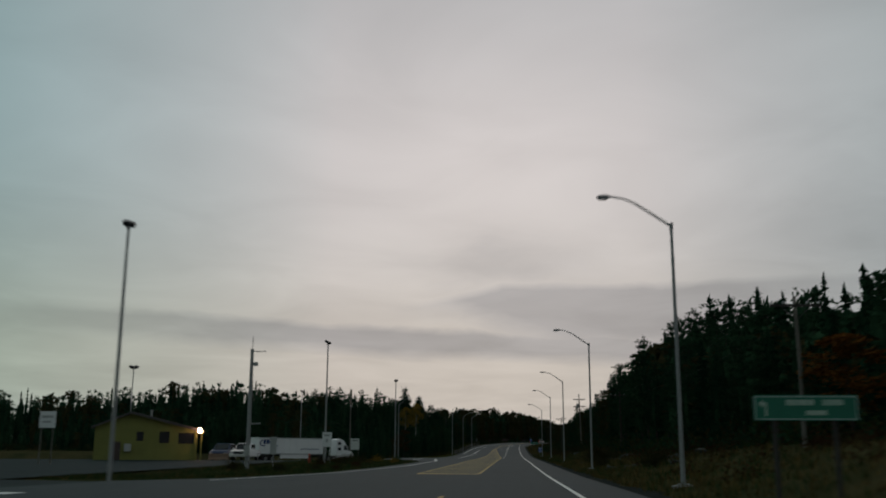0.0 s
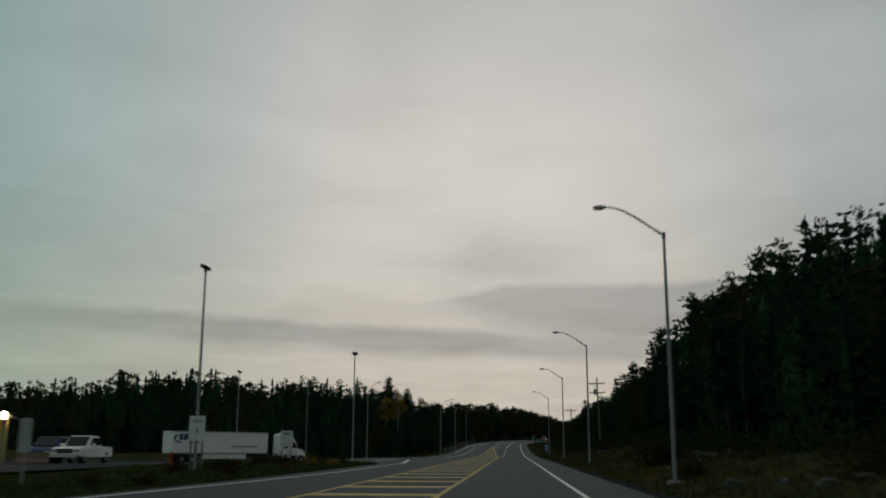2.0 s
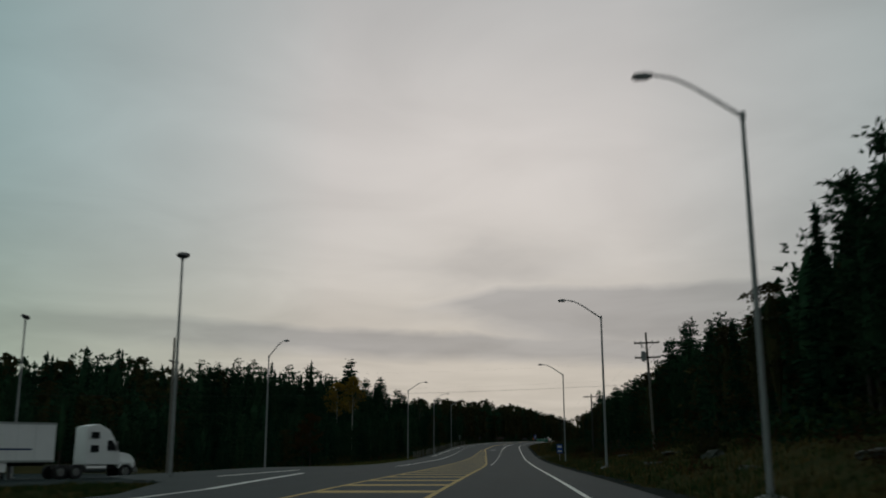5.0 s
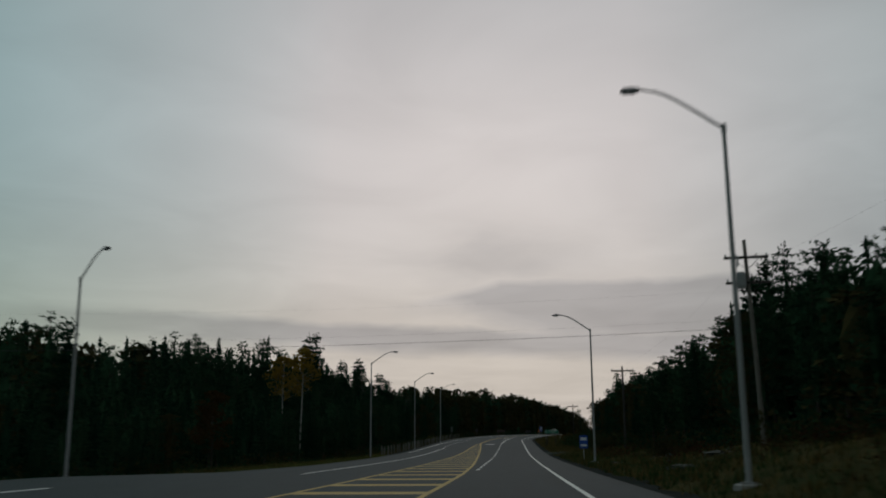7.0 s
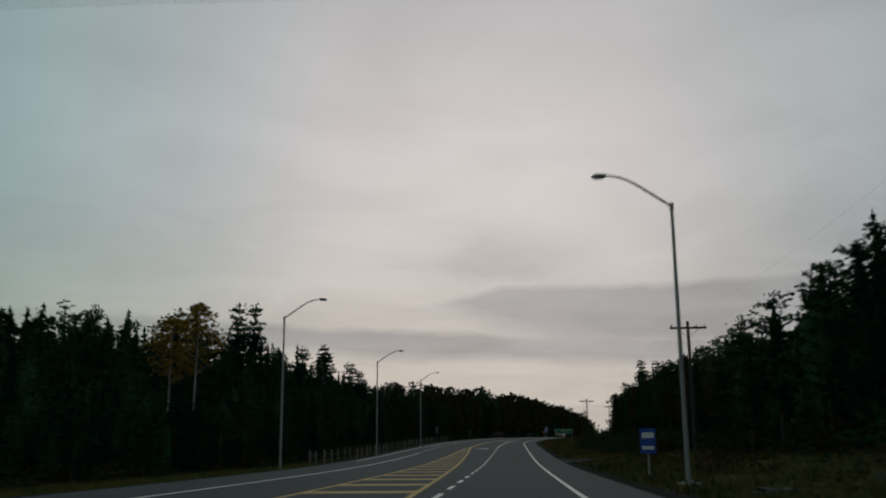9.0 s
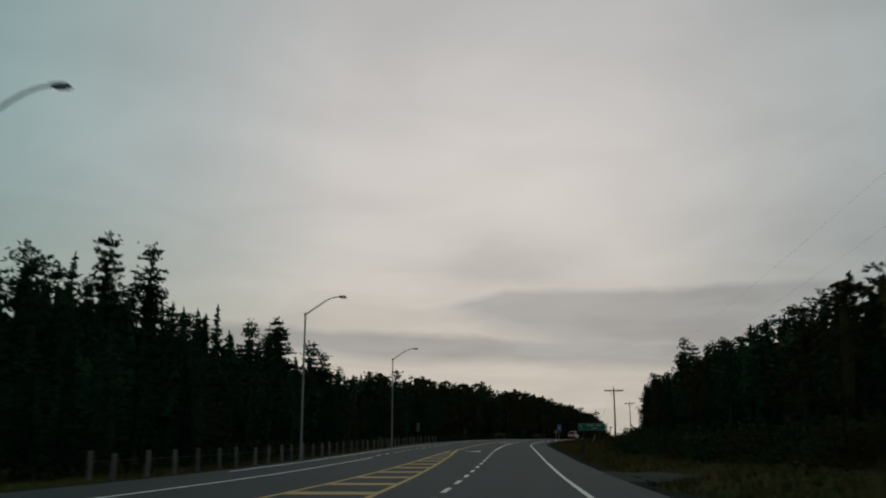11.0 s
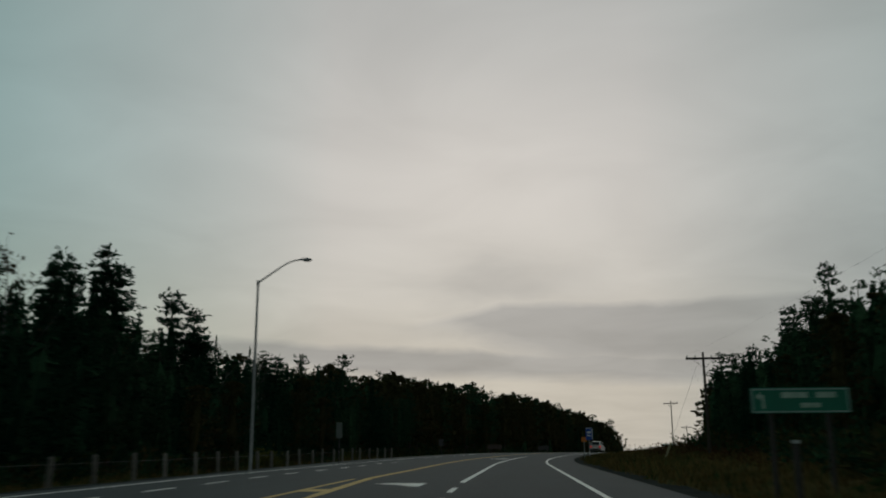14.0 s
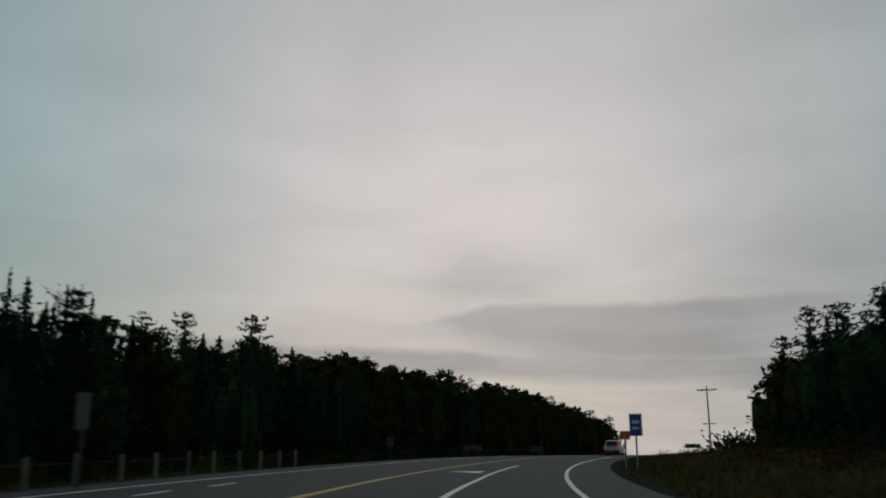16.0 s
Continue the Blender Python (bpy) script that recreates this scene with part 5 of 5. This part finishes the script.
USED = {}
trng = random.Random(21)


def plant(kind, x, y, height, spread=1.0):
    """One tree with trunk and crown; the first of each sort is built, the rest are copies."""
    k = trng.randrange(len(FINE[kind]))
    s = height / 14.0
    m = at_ground(x, y, trng.uniform(0, 360), 0.1) @ pose(0, 0, 0, trng.uniform(-2, 2), trng.uniform(-2, 2), 0)
    w = s ** 0.6 * spread * trng.uniform(0.9, 1.15)
    m = m @ Matrix.Diagonal((w, w, s, 1))
    if (kind, k) in USED:
        first = USED[kind, k]
        return copy_thing(first, m @ Matrix.Diagonal((*(1 / v for v in first.scale), 1)))
    e = new({"tiered": "spruce_tree", "ember": "maple_tree", "bare": "leafless_tree"}.get(kind, kind + "_tree"))
    e.matrix_basis = m
    tagged(e, LABELS[kind], "tree", "spruce trees standing out" if kind == "tiered" else kind + " trees at the forest edge")
    for n, me in zip(("trunk", "crown"), FINE[kind][k]):
        p = new(n, me)
        p.parent = e
    USED[kind, k] = e
    return e


def kind_of(r, tall, edge, x, y):
    """Pines and spruces by the road; rounder, browner crowns past the bend; pines behind the yard."""
    if x < float(bend(y)) and y > 425:
        return "aspen" if r < 0.55 else "pine"
    if x < -40:
        return "pine" if r > 0.36 else "aspen" if r < 0.08 else "spruce"
    if edge < 5 and r < 0.1:
        return "aspen"
    if r < 0.015:
        return "bare"
    if x > 0 and y < 235:
        return "pine" if r > 0.3 else "spruce"
    return "pine" if r > (0.46 if tall else 0.56) else "spruce"


# Trees that stand out of the skyline: x, y, height of the tip above sea of the scene.
STANDING_LEFT = [(-37.6, 212.8, 13.7), (-30.0, 310.7, 17.9), (-34.5, 353.0, 23.3), (-30.4, 358.3, 20.4), (-23.4, 367.4, 15.3), (-23.7, 406.8, 20.4),
                 (-28.2, 400.5, 19.6), (-17.0, 442.5, 20.6), (-9.2, 468.0, 21.7), (-34.3, 302.3, 23.1), (-44.4, 306.4, 22.8), (-54.3, 298.4, 22.7),
                 (-62.4, 298.4, 22.3), (-75.3, 293.5, 21.0), (-87.5, 292.0, 22.2), (-96.0, 271.5, 19.4), (-51.3, 301.0, 22.0), (-48.8, 309.0, 22.6),
                 (-35.3, 211.0, 13.0), (-26.8, 318.0, 14.6), (-36.5, 413.0, 21.2), (-32.8, 289.0, 21.0), (-34.7, 355.4, 22.5), (-56.5, 294.5, 22.6)]
STANDING_RIGHT = [(23.0, 123.6, 20.6), (24.3, 144.3, 21.5), (20.6, 150.2, 20.2), (18.2, 133.4, 17.3), (22.0, 212.4, 18.2), (21.5, 189.0, 14.8),
                  (18.4, 207.7, 15.0), (19.6, 228.4, 13.4), (22.9, 220.9, 18.9), (19.4, 238.4, 12.8), (24.5, 272.0, 15.4), (18.8, 301.1, 12.8),
                  (23.2, 345.0, 18.8), (34.3, 349.6, 21.2), (24.5, 352.0, 17.5), (25.2, 363.0, 18.7), (26.6, 381.7, 17.6), (26.0, 389.8, 17.6),
                  (34.2, 437.0, 18.4), (27.4, 344.6, 18.4), (26.0, 98.0, 17.4), (29.0, 75.0, 16.0)]
for n, (x, y, tip) in enumerate(STANDING_LEFT + STANDING_RIGHT):
    far_left = n in (5, 6, 7, 8, 17, 20)
    wide = 1.45 if n in (2, 22) else 1.1 if n in (3, 9, 21) else 1.0 if n % 3 else 0.85
    plant("pine" if far_left or n == 0 or n % 3 == 2 and n > 2 or n in (24, 25, 26, 34, 36, 38, 39) else "spruce" if n in (19, 1, 10, 16) else "tiered", x, y, tip - float(ground_z(x, y)), wide)
plant("tiered", -31.8, 338.0, 18.3 - float(ground_z(-31.8, 338.0)), 1.0)
plant("tiered", -33.4, 345.0, 20.2 - float(ground_z(-33.4, 345.0)), 0.9)
plant("tiered", -29.1, 360.0, 18.9 - float(ground_z(-29.1, 360.0)), 1.2)
plant("pine", -36.0, 322.0, 19.3 - float(ground_z(-36.0, 322.0)), 0.9)
plant("pine", 26.0, 396.0, 18.6 - float(ground_z(26.0, 396.0)), 1.0)
plant("pine", 28.0, 412.0, 18.2 - float(ground_z(28.0, 412.0)), 1.0)
plant("spruce", -37.6, 329.0, 20.4 - float(ground_z(-37.6, 329.0)), 0.8)
for x, y, tip in ((-36.0, 384.0, 20.0), (-32.0, 389.5, 19.0), (-40.8, 404.0, 22.6)):
    plant("spruce", x, y, tip - float(ground_z(x, y)), 0.5)
for kind, x, y, tip, wide in (("pine", 37.5, 333.0, 23.2, 1.3), ("pine", 32.5, 327.0, 20.2, 1.3), ("pine", 32.7, 342.6, 20.7, 1.4), ("tiered", 31.6, 385.7, 22.5, 1.2),
                               ("spruce", 23.4, 236.5, 16.9, 0.9), ("pine", 28.7, 262.5, 19.2, 1.0), ("pine", 26.1, 219.0, 19.9, 1.3), ("tiered", 20.6, 219.8, 16.7, 1.0), ("pine", 22.4, 206.0, 16.6, 1.2), ("tiered", -38.4, 352.0, 23.0, 1.1)):
    plant(kind, x, y, tip - float(ground_z(x, y)), wide)
plant("birch", -25.8, 254.4, 14.4, 1.0)
plant("birch", -28.8, 257.0, 13.4, 0.9)
plant("ember", 15.4, 44.8, 5.2, 1.5)
plant("maple", -24.3, 215.0, 7.0, 0.9)
plant("maple", -26.5, 221.0, 6.0, 0.8)
for x, y, tip in ((-25.5, 370.0, 15.6), (-29.0, 366.0, 16.2), (-28.0, 398.0, 17.4), (-31.0, 445.0, 22.0), (25.9, 339.7, 17.0), (-29.8, 329.6, 17.2)):
    plant("bare", x, y, tip - float(ground_z(x, y)), 1.0)

FRONT_LEFT = [(196, -28), (225, -25), (245, -22.5), (262, -21), (300, -20.5), (360, -20.5), (400, -21), (442, -15), (468, -7), (508, 4), (545, 16), (582, 28), (640, 40)]
HIGH_LEFT = [(196, 4.5, 10), (225, 5, 8.5), (245, 6.5, 10.5), (262, 7.5, 14), (290, 8.5, 17.6), (330, 8.0, 16.2), (360, 8, 16.1), (400, 10.5, 15.8), (440, 12.5, 15.3),
             (480, 13.5, 16.6), (540, 15, 19.2), (590, 15.5, 19.2), (640, 12, 16.5)]
HIGH_RIGHT = [(20, 6, 9), (60, 7.5, 11.2), (80, 8.8, 13.5), (100, 10.4, 15.4), (125, 12, 18.4), (150, 12, 16.0), (168, 8.2, 12.2), (185, 8.4, 12.9), (210, 9, 13.4), (225, 9.5, 15), (238, 8, 11.5),
              (270, 7.5, 11.5), (300, 7, 10.4), (340, 7.4, 12.8), (370, 8.4, 13.4), (400, 9, 12.4), (450, 7.5, 11.0), (520, 6, 9)]


def table(rows, col, y):
    return float(np.interp(y, [r[0] for r in rows], [r[col] for r in rows]))


def front_right(y):
    return float(bend(y)) + table([(20, 17.5), (60, 16.5), (110, 16.2), (150, 15.8), (200, 16), (300, 16.0), (320, 17.4), (345, 18.8), (380, 20.2), (410, 18.3), (456, 14.2), (520, 16)], 1, y) + 0.9 * math.sin(y * 0.21)


def back_line(x):
    """Where the wood behind the yard begins."""
    return float(np.interp(x, [-260, -130, -92, -62, -45, -28], [285, 268, 250, 222, 204, 196]))


SPOTS = []
frng = random.Random(77)
y = 22.0
while y < 525:
    d = 0.0
    while d < 19:
        x = front_right(y) + d + frng.uniform(-1.2, 1.2)
        yy = y + frng.uniform(-1.4, 1.4)
        full = table(HIGH_RIGHT, 1, yy) + (table(HIGH_RIGHT, 2, yy) - table(HIGH_RIGHT, 1, yy)) * float(smooth(d, 0, 9))
        SPOTS.append((x, yy, full * frng.uniform(0.84, 1.08), d, frng.random()))
        d += 2.7 + d * 0.08
    y += 2.9
y = 197.0
while y < 640:
    d = 0.0
    while d < (52 if y < 320 else 24):
        x = table(FRONT_LEFT, 1, y) - d + frng.uniform(-1.2, 1.2)
        yy = y + frng.uniform(-1.4, 1.4)
        deep = 20 if y > 285 else 30
        full = table(HIGH_LEFT, 1, yy) + (table(HIGH_LEFT, 2, yy) - table(HIGH_LEFT, 1, yy)) * float(smooth(d, 0, deep))
        SPOTS.append((x, yy, full * (frng.uniform(0.84, 1.07) if yy < 330 else frng.uniform(0.74, 1.0) * (1.0 + 0.09 * math.sin(yy * 0.21 + x * 0.1))), d, frng.random()))
        d += 2.7 + d * 0.08
    y += 2.9
x = -58.0
while x > -260:
    d = 0.0
    while d < 50:
        yy = back_line(x) + d + frng.uniform(-1.4, 1.4)
        full = 6 + (21.0 if x > -110 else 19.0) * 0.68 * float(smooth(d, 0, 40)) + frng.uniform(-0.5, 0.5)
        if not (x > -78 and yy < 322 and table(FRONT_LEFT, 1, yy) - x < 49):
            SPOTS.append((x + frng.uniform(-1.4, 1.4), yy, full * frng.uniform(0.82, 1.05), d, frng.random()))
        d += 3.4 + d * 0.05
    x -= 3.1 if x > -130 else 5.0

y = 22.0
while y < 520:
    d = 19.0
    while d < 64:
        SPOTS.append((front_right(y) + d + frng.uniform(-2, 2), y + frng.uniform(-2, 2), table(HIGH_RIGHT, 2, y) * frng.uniform(0.72, 0.92), 99, frng.random()))
        d += 4.6
    y += 4.6



def standing_out(spots):
    """How much of each tree rises over those before it, summed along the whole road."""
    P = np.array([(x, y, float(ground_z(x, y)) + h) for x, y, h, _, _ in spots])
    score = np.zeros(len(P))
    for ey in range(-6, 336, 9):
        dx, dy = P[:, 0], P[:, 1] - ey
        far = np.hypot(dx, dy)
        az = np.degrees(np.arctan2(dx, dy))
        el = np.degrees(np.arctan2(P[:, 2] - 1.25 - float(road_z(ey)), far))
        half = np.degrees(1.6 / np.maximum(far, 5))
        skyline = np.full(700, -2.0)
        for i in np.argsort(far):
            if dy[i] < 12 or abs(az[i] + 4) > 30:
                continue
            a, b = int((az[i] - half[i] + 35) * 10), int((az[i] + half[i] + 35) * 10) + 1
            part_of = skyline[a:b]
            score[i] += np.clip(el[i] - part_of, 0, 6).sum() / 10
            np.maximum(part_of, el[i] * 0.9, out=part_of)
    return score


SCORE = standing_out(SPOTS)
RANK = np.argsort(-SCORE)
chosen = {id(SPOTS[i]) for i in RANK[:262]}
hidden = {id(s) for s, v in zip(SPOTS, SCORE) if v < 0.55}
middling = {id(SPOTS[i]) for i in RANK[262:262 + 345]}
for s in SPOTS:
    if id(s) in chosen:
        plant(kind_of(s[4], s[2] > 10, s[3], s[0], s[1]), s[0], s[1], s[2])


def woods(name, spots, label):
    """The deeper wood in one mesh: coarser trees, turned and sized one by one."""
    sorts = {(k, n): proto(k, 300 + n, False) for k in ("spruce", "pine", "aspen") for n in range(4)}
    deep = {(k, n): proto(k, 340 + n, None) for k in ("spruce", "pine", "aspen") for n in range(4)}
    back = [proto("far", 380 + n) for n in range(4)]
    mats = [BARK, SPRUCE_NEEDLES, PINE_NEEDLES, DULL_LEAVES]
    slot = {"spruce": 1, "pine": 2, "aspen": 3}
    V, F, W, o = [], [], [], 0

    for spot in spots:
        x, y, h, d, r = spot
        k = kind_of(r, h > 10, d, x, y)
        k = "aspen" if k == "bare" else k
        tv, tf, crown, _, _ = back[int(r * 977) % 4] if id(spot) in hidden else (sorts if id(spot) in middling else deep)[k, int(r * 977) % 4]
        a, s = r * 57.0, h / 14.0
        w = s ** 0.6 * (0.95 + 0.3 * ((r * 31) % 1))
        c, sn = math.cos(a), math.sin(a)
        rot = np.array([[c * w, -sn * w, 0], [sn * w, c * w, 0], [0, 0, s]])
        base = np.array((x, y, float(ground_z(x, y)) - 0.1))
        for v, f, m in ((tv, np.concatenate([tf[:, :3], tf[:, (0, 2, 3)]]), 0), (crown, blades_of(crown), slot[k])):
            V.append(v @ rot.T + base)
            F.append(f + o)
            W.append(np.full(len(f), m))
            o += len(v)
    ob = new(name, mesh_np(name, np.concatenate(V), np.concatenate(F), mats, np.concatenate(W)))
    return tagged(ob, label, "woods", kind="stuff")


rest = [s for s in SPOTS if id(s) not in chosen]
woods("woods_beside_road", [s for s in rest if s[0] > float(bend(s[1]))], "dense dark conifer wood rising beside the road")
woods("woods_beyond_yard", [s for s in rest if s[0] <= float(bend(s[1]))], "dense dark mixed wood beyond yard and guard posts")


def shrub_arrays(rs, n, size):
    c = rs.normal(size=(n, 3)) * np.array((0.5, 0.5, 0.32)) * size + (0, 0, 0.42 * size)
    c[:, 2] = np.abs(c[:, 2])
    d = c * (1, 1, 1.2) + rs.normal(size=c.shape) * 0.3
    return sprays(c, d, size * rs.uniform(0.10, 0.24, n), size * rs.uniform(0.06, 0.13, n), rs, n > 200)


def undergrowth(name, spots, mats, label):
    """Low bushes along the foot of the wood."""
    rs = np.random.RandomState(9)
    sorts = [shrub_arrays(rs, 62, 1.5) for _ in range(5)]
    V, W = [], []
    for n, (x, y, s) in enumerate(spots):
        v = sorts[n % 5]
        a = n * 2.399
        c, sn = math.cos(a) * s, math.sin(a) * s
        V.append(v @ np.array([[c, -sn, 0], [sn, c, 0], [0, 0, s * 0.9]]).T + (x, y, float(ground_z(x, y)) - 0.05))
        W.append(np.full(len(v) // 3, n * 7 % len(mats)))
    V = np.concatenate(V)
    ob = new(name, mesh_np(name, V, blades_of(V), mats, np.concatenate(W)))
    return tagged(ob, label, "undergrowth", kind="stuff")


urng = random.Random(31)
spots, bank = [], []
for k in range(620):
    y = urng.uniform(25, 440)
    spots.append((front_right(y) + urng.uniform(-3.2, 2.0), y, urng.uniform(0.5, 1.35)))
for k in range(560):
    y = urng.uniform(197, 480)
    spots.append((table(FRONT_LEFT, 1, y) + urng.uniform(-2.5, 2.6 if y > 235 else 1.0), y, urng.uniform(0.5, 1.3)))
# Bushes added on the right bank to stand in for shade on the ground.
for k in range(300):
    y = urng.uniform(264, 338)
    spots.append((urng.uniform(max(9.3, 0.2 * (y - 255)), 16.5), y, urng.uniform(0.55, 1.1)))
for k in range(130):
    spots.append((urng.uniform(8.8, 14.0), urng.uniform(264, 300), urng.uniform(0.45, 0.85)))
for k in range(330):
    y = urng.uniform(430, 640)
    spots.append((table(FRONT_LEFT, 1, y) + urng.uniform(-6.0, 1.5), y, urng.uniform(0.9, 2.2)))
for k in range(260):
    x = urng.uniform(-150, -32)
    spots.append((x, back_line(x) + urng.uniform(-4, 3), urng.uniform(0.6, 1.5)))
for k in range(22):
    y = urng.uniform(444, 460)
    spots.append((urng.uniform(30.4, 35.0) + (y - 450) * 0.24, y, urng.uniform(1.0, 2.3)))
# More added bushes that darken the bank in place of shade.
for k in range(120):
    spots.append((urng.uniform(9.5, 16.0), urng.uniform(246, 268), urng.uniform(0.45, 0.95)))
# Brown bank shrubs; their thickening away from the road stands in for lens darkening.
for k in range(900):
    y = urng.uniform(24, 430)
    u = urng.uniform(7.0, 16.5)
    if float(drive(u, y)) < 0.2 and not (295 < y < 350 and u < 9.2) and urng.random() < 0.12 + (u - 7) * 0.1:
        bank.append((u + float(bend(y)), y, urng.uniform(0.22, 0.62)))
undergrowth("bank_shrubs", bank, [BROWN_SHRUB, DULL_LEAVES, BROWN_SHRUB, RUST_LEAVES, BROWN_SHRUB, SPRUCE_NEEDLES, DULL_LEAVES], "low reddish brown and dark shrubs on the bank")
undergrowth("undergrowth", spots, [DULL_LEAVES, SPRUCE_NEEDLES, DULL_LEAVES, GREEN_GRASS, PINE_NEEDLES], "tangled brown and green bushes at the foot of the wood")


def bush(m, seed, size, mat, label):
    rs = np.random.RandomState(seed)
    e = empty("bush", m, label, "bush", "bushes by the road")
    v = shrub_arrays(rs, 420, size)
    p = new("leaves", mesh_np("leaves", v, blades_of(v), [mat]))
    p.parent = e
    bm = bmesh.new()
    for k in range(7):
        a = rs.uniform(0, 6.28)
        tube_bm([(0, 0, -0.1), (0.2 * size * math.cos(a), 0.2 * size * math.sin(a), 0.35 * size), (0.4 * size * math.cos(a), 0.4 * size * math.sin(a), 0.75 * size)], [0.03, 0.02, 0.008], 4, bm)
    part("stems", bm, BARK, e)
    return e


for n, (x, y, s) in enumerate(((-16.9, 112.0, 0.6), (-18.5, 117.0, 0.8), (-17.2, 122.0, 0.75), (-20.2, 110.0, 0.55), (-20.5, 122.0, 0.8), (-14.6, 118.0, 0.55))):
    bush(at_ground(x, y), n, s, (DRY_GRASS, DULL_LEAVES, AUTUMN_LEAVES)[n % 3], "olive brown low bush on the grass island")
irng = random.Random(8)
for n in range(18):
    y = irng.uniform(62, 128)
    bush(at_ground(irng.uniform(-22.5, float(left_edge(y)) - 1.6), y), 120 + n, irng.uniform(0.4, 0.75), (BROWN_SHRUB, DULL_LEAVES, GREEN_GRASS)[n % 3], "dark scrubby bush in the grass island")
for n, (x, y, s) in enumerate(((-16.8, 340.6, 1.15), (-17.2, 351.0, 1.0), (-16.6, 372.0, 1.0), (-17.0, 330.0, 1.0))):
    bush(at_ground(x, y), 40 + n, s, YELLOW_BUSH if n % 2 == 0 else DULL_LEAVES, "yellowing leafy bush behind the guard posts")
for n, (x, y, s) in enumerate(((8.4, 97.0, 1.5), (8.3, 57.0, 0.9), (9.6, 66.0, 1.0), (7.3, 80.6, 0.8), (9.5, 100.0, 0.9), (10.5, 104.0, 0.8), (9.8, 148.0, 1.2), (9.5, 198.0, 1.2), (10.6, 247.0, 1.3), (11.0, 262.0, 1.2))):
    bush(at_ground(x, y), 70 + n, s, DULL_LEAVES, "low dark brown bush on the bank")


def grass(name, mat, label, spots):
    """Tufts of bent blades, one mesh."""
    rs = np.random.RandomState(len(spots))
    P = np.array(spots)
    P = np.concatenate([P + np.c_[rs.normal(0, 0.16, (len(P), 2)), np.zeros(len(P))] for _ in range(6)])
    z = ground_z(P[:, 0], P[:, 1])
    h = P[:, 2] * rs.uniform(0.5, 1.1, len(P))
    a = rs.uniform(0, 6.28, len(P))
    lean = np.stack([np.cos(a), np.sin(a)], 1) * (h * rs.uniform(0.15, 0.7, len(P)))[:, None]
    side = np.stack([-np.sin(a), np.cos(a)], 1) * (0.018 + 0.035 * h)[:, None]
    b = np.c_[P[:, :2], z - 0.04]
    V = np.stack([b - np.c_[side, 0 * z], b + np.c_[side, 0 * z], np.c_[P[:, :2] + lean, z + h]], 1).reshape(-1, 3)
    ob = new(name, mesh_np(name, V, np.arange(len(V)).reshape(-1, 3), [mat]))
    return tagged(ob, label, "grass", kind="stuff")


grng = random.Random(53)
dry, green = [], []
for k in range(15000):
    y = grng.uniform(18, 430)
    u = 4.9 + abs(grng.gauss(0, 5.0))
    if u < 17:
        if float(drive(u, y)) > 0.3:
            continue
        (dry if grng.random() < (0.62 if y < 120 else 0.42 if y < 250 else 0.8) else green).append((u + float(bend(y)), y, grng.uniform(0.12, 0.42)))
for k in range(4000):
    y = grng.uniform(262, 430)
    (dry if grng.random() < 0.6 else green).append((grng.uniform(5.4, 15.5) + float(bend(y)), y, grng.uniform(0.12, 0.34)))
for k in range(4200):
    y = grng.uniform(197, 250)
    x = float(left_edge(y)) - grng.uniform(0.9, 7.0)
    (dry if grng.random() < 0.35 else green).append((x, y, grng.uniform(0.14, 0.36)))
for k in range(5000):
    y = 197 + 243 * grng.random() ** 1.9
    u = float(left_edge(y)) - 1.0 - abs(grng.gauss(0, 2.6))
    (dry if grng.random() < 0.55 else green).append((u + float(bend(y)) * 0.6, y, grng.uniform(0.12, 0.4)))
for k in range(9000):
    y = grng.uniform(45, 139)
    x = grng.uniform(-24.5, float(left_edge(y)) - 0.3)
    if float(yard(x, y)) < 0.3:
        (dry if grng.random() < 0.16 else green).append((x, y, grng.uniform(0.1, 0.32)))
lush = []
for k in range(5200):
    y = grng.uniform(196, 252)
    lush.append((float(left_edge(y)) - 0.7 - 2.6 * grng.random() ** 1.4 * (1.0 if y < 240 else 0.5), y, grng.uniform(0.12, 0.3)))
grass("verge_grass", LUSH_GRASS, "fresher yellow green grass tufts along the road edge", lush)
grass("dry_grass", DRY_GRASS, "dry straw coloured grass tufts on the verges", dry)
grass("green_grass", GREEN_GRASS, "dull green grass tufts on the verges", green)
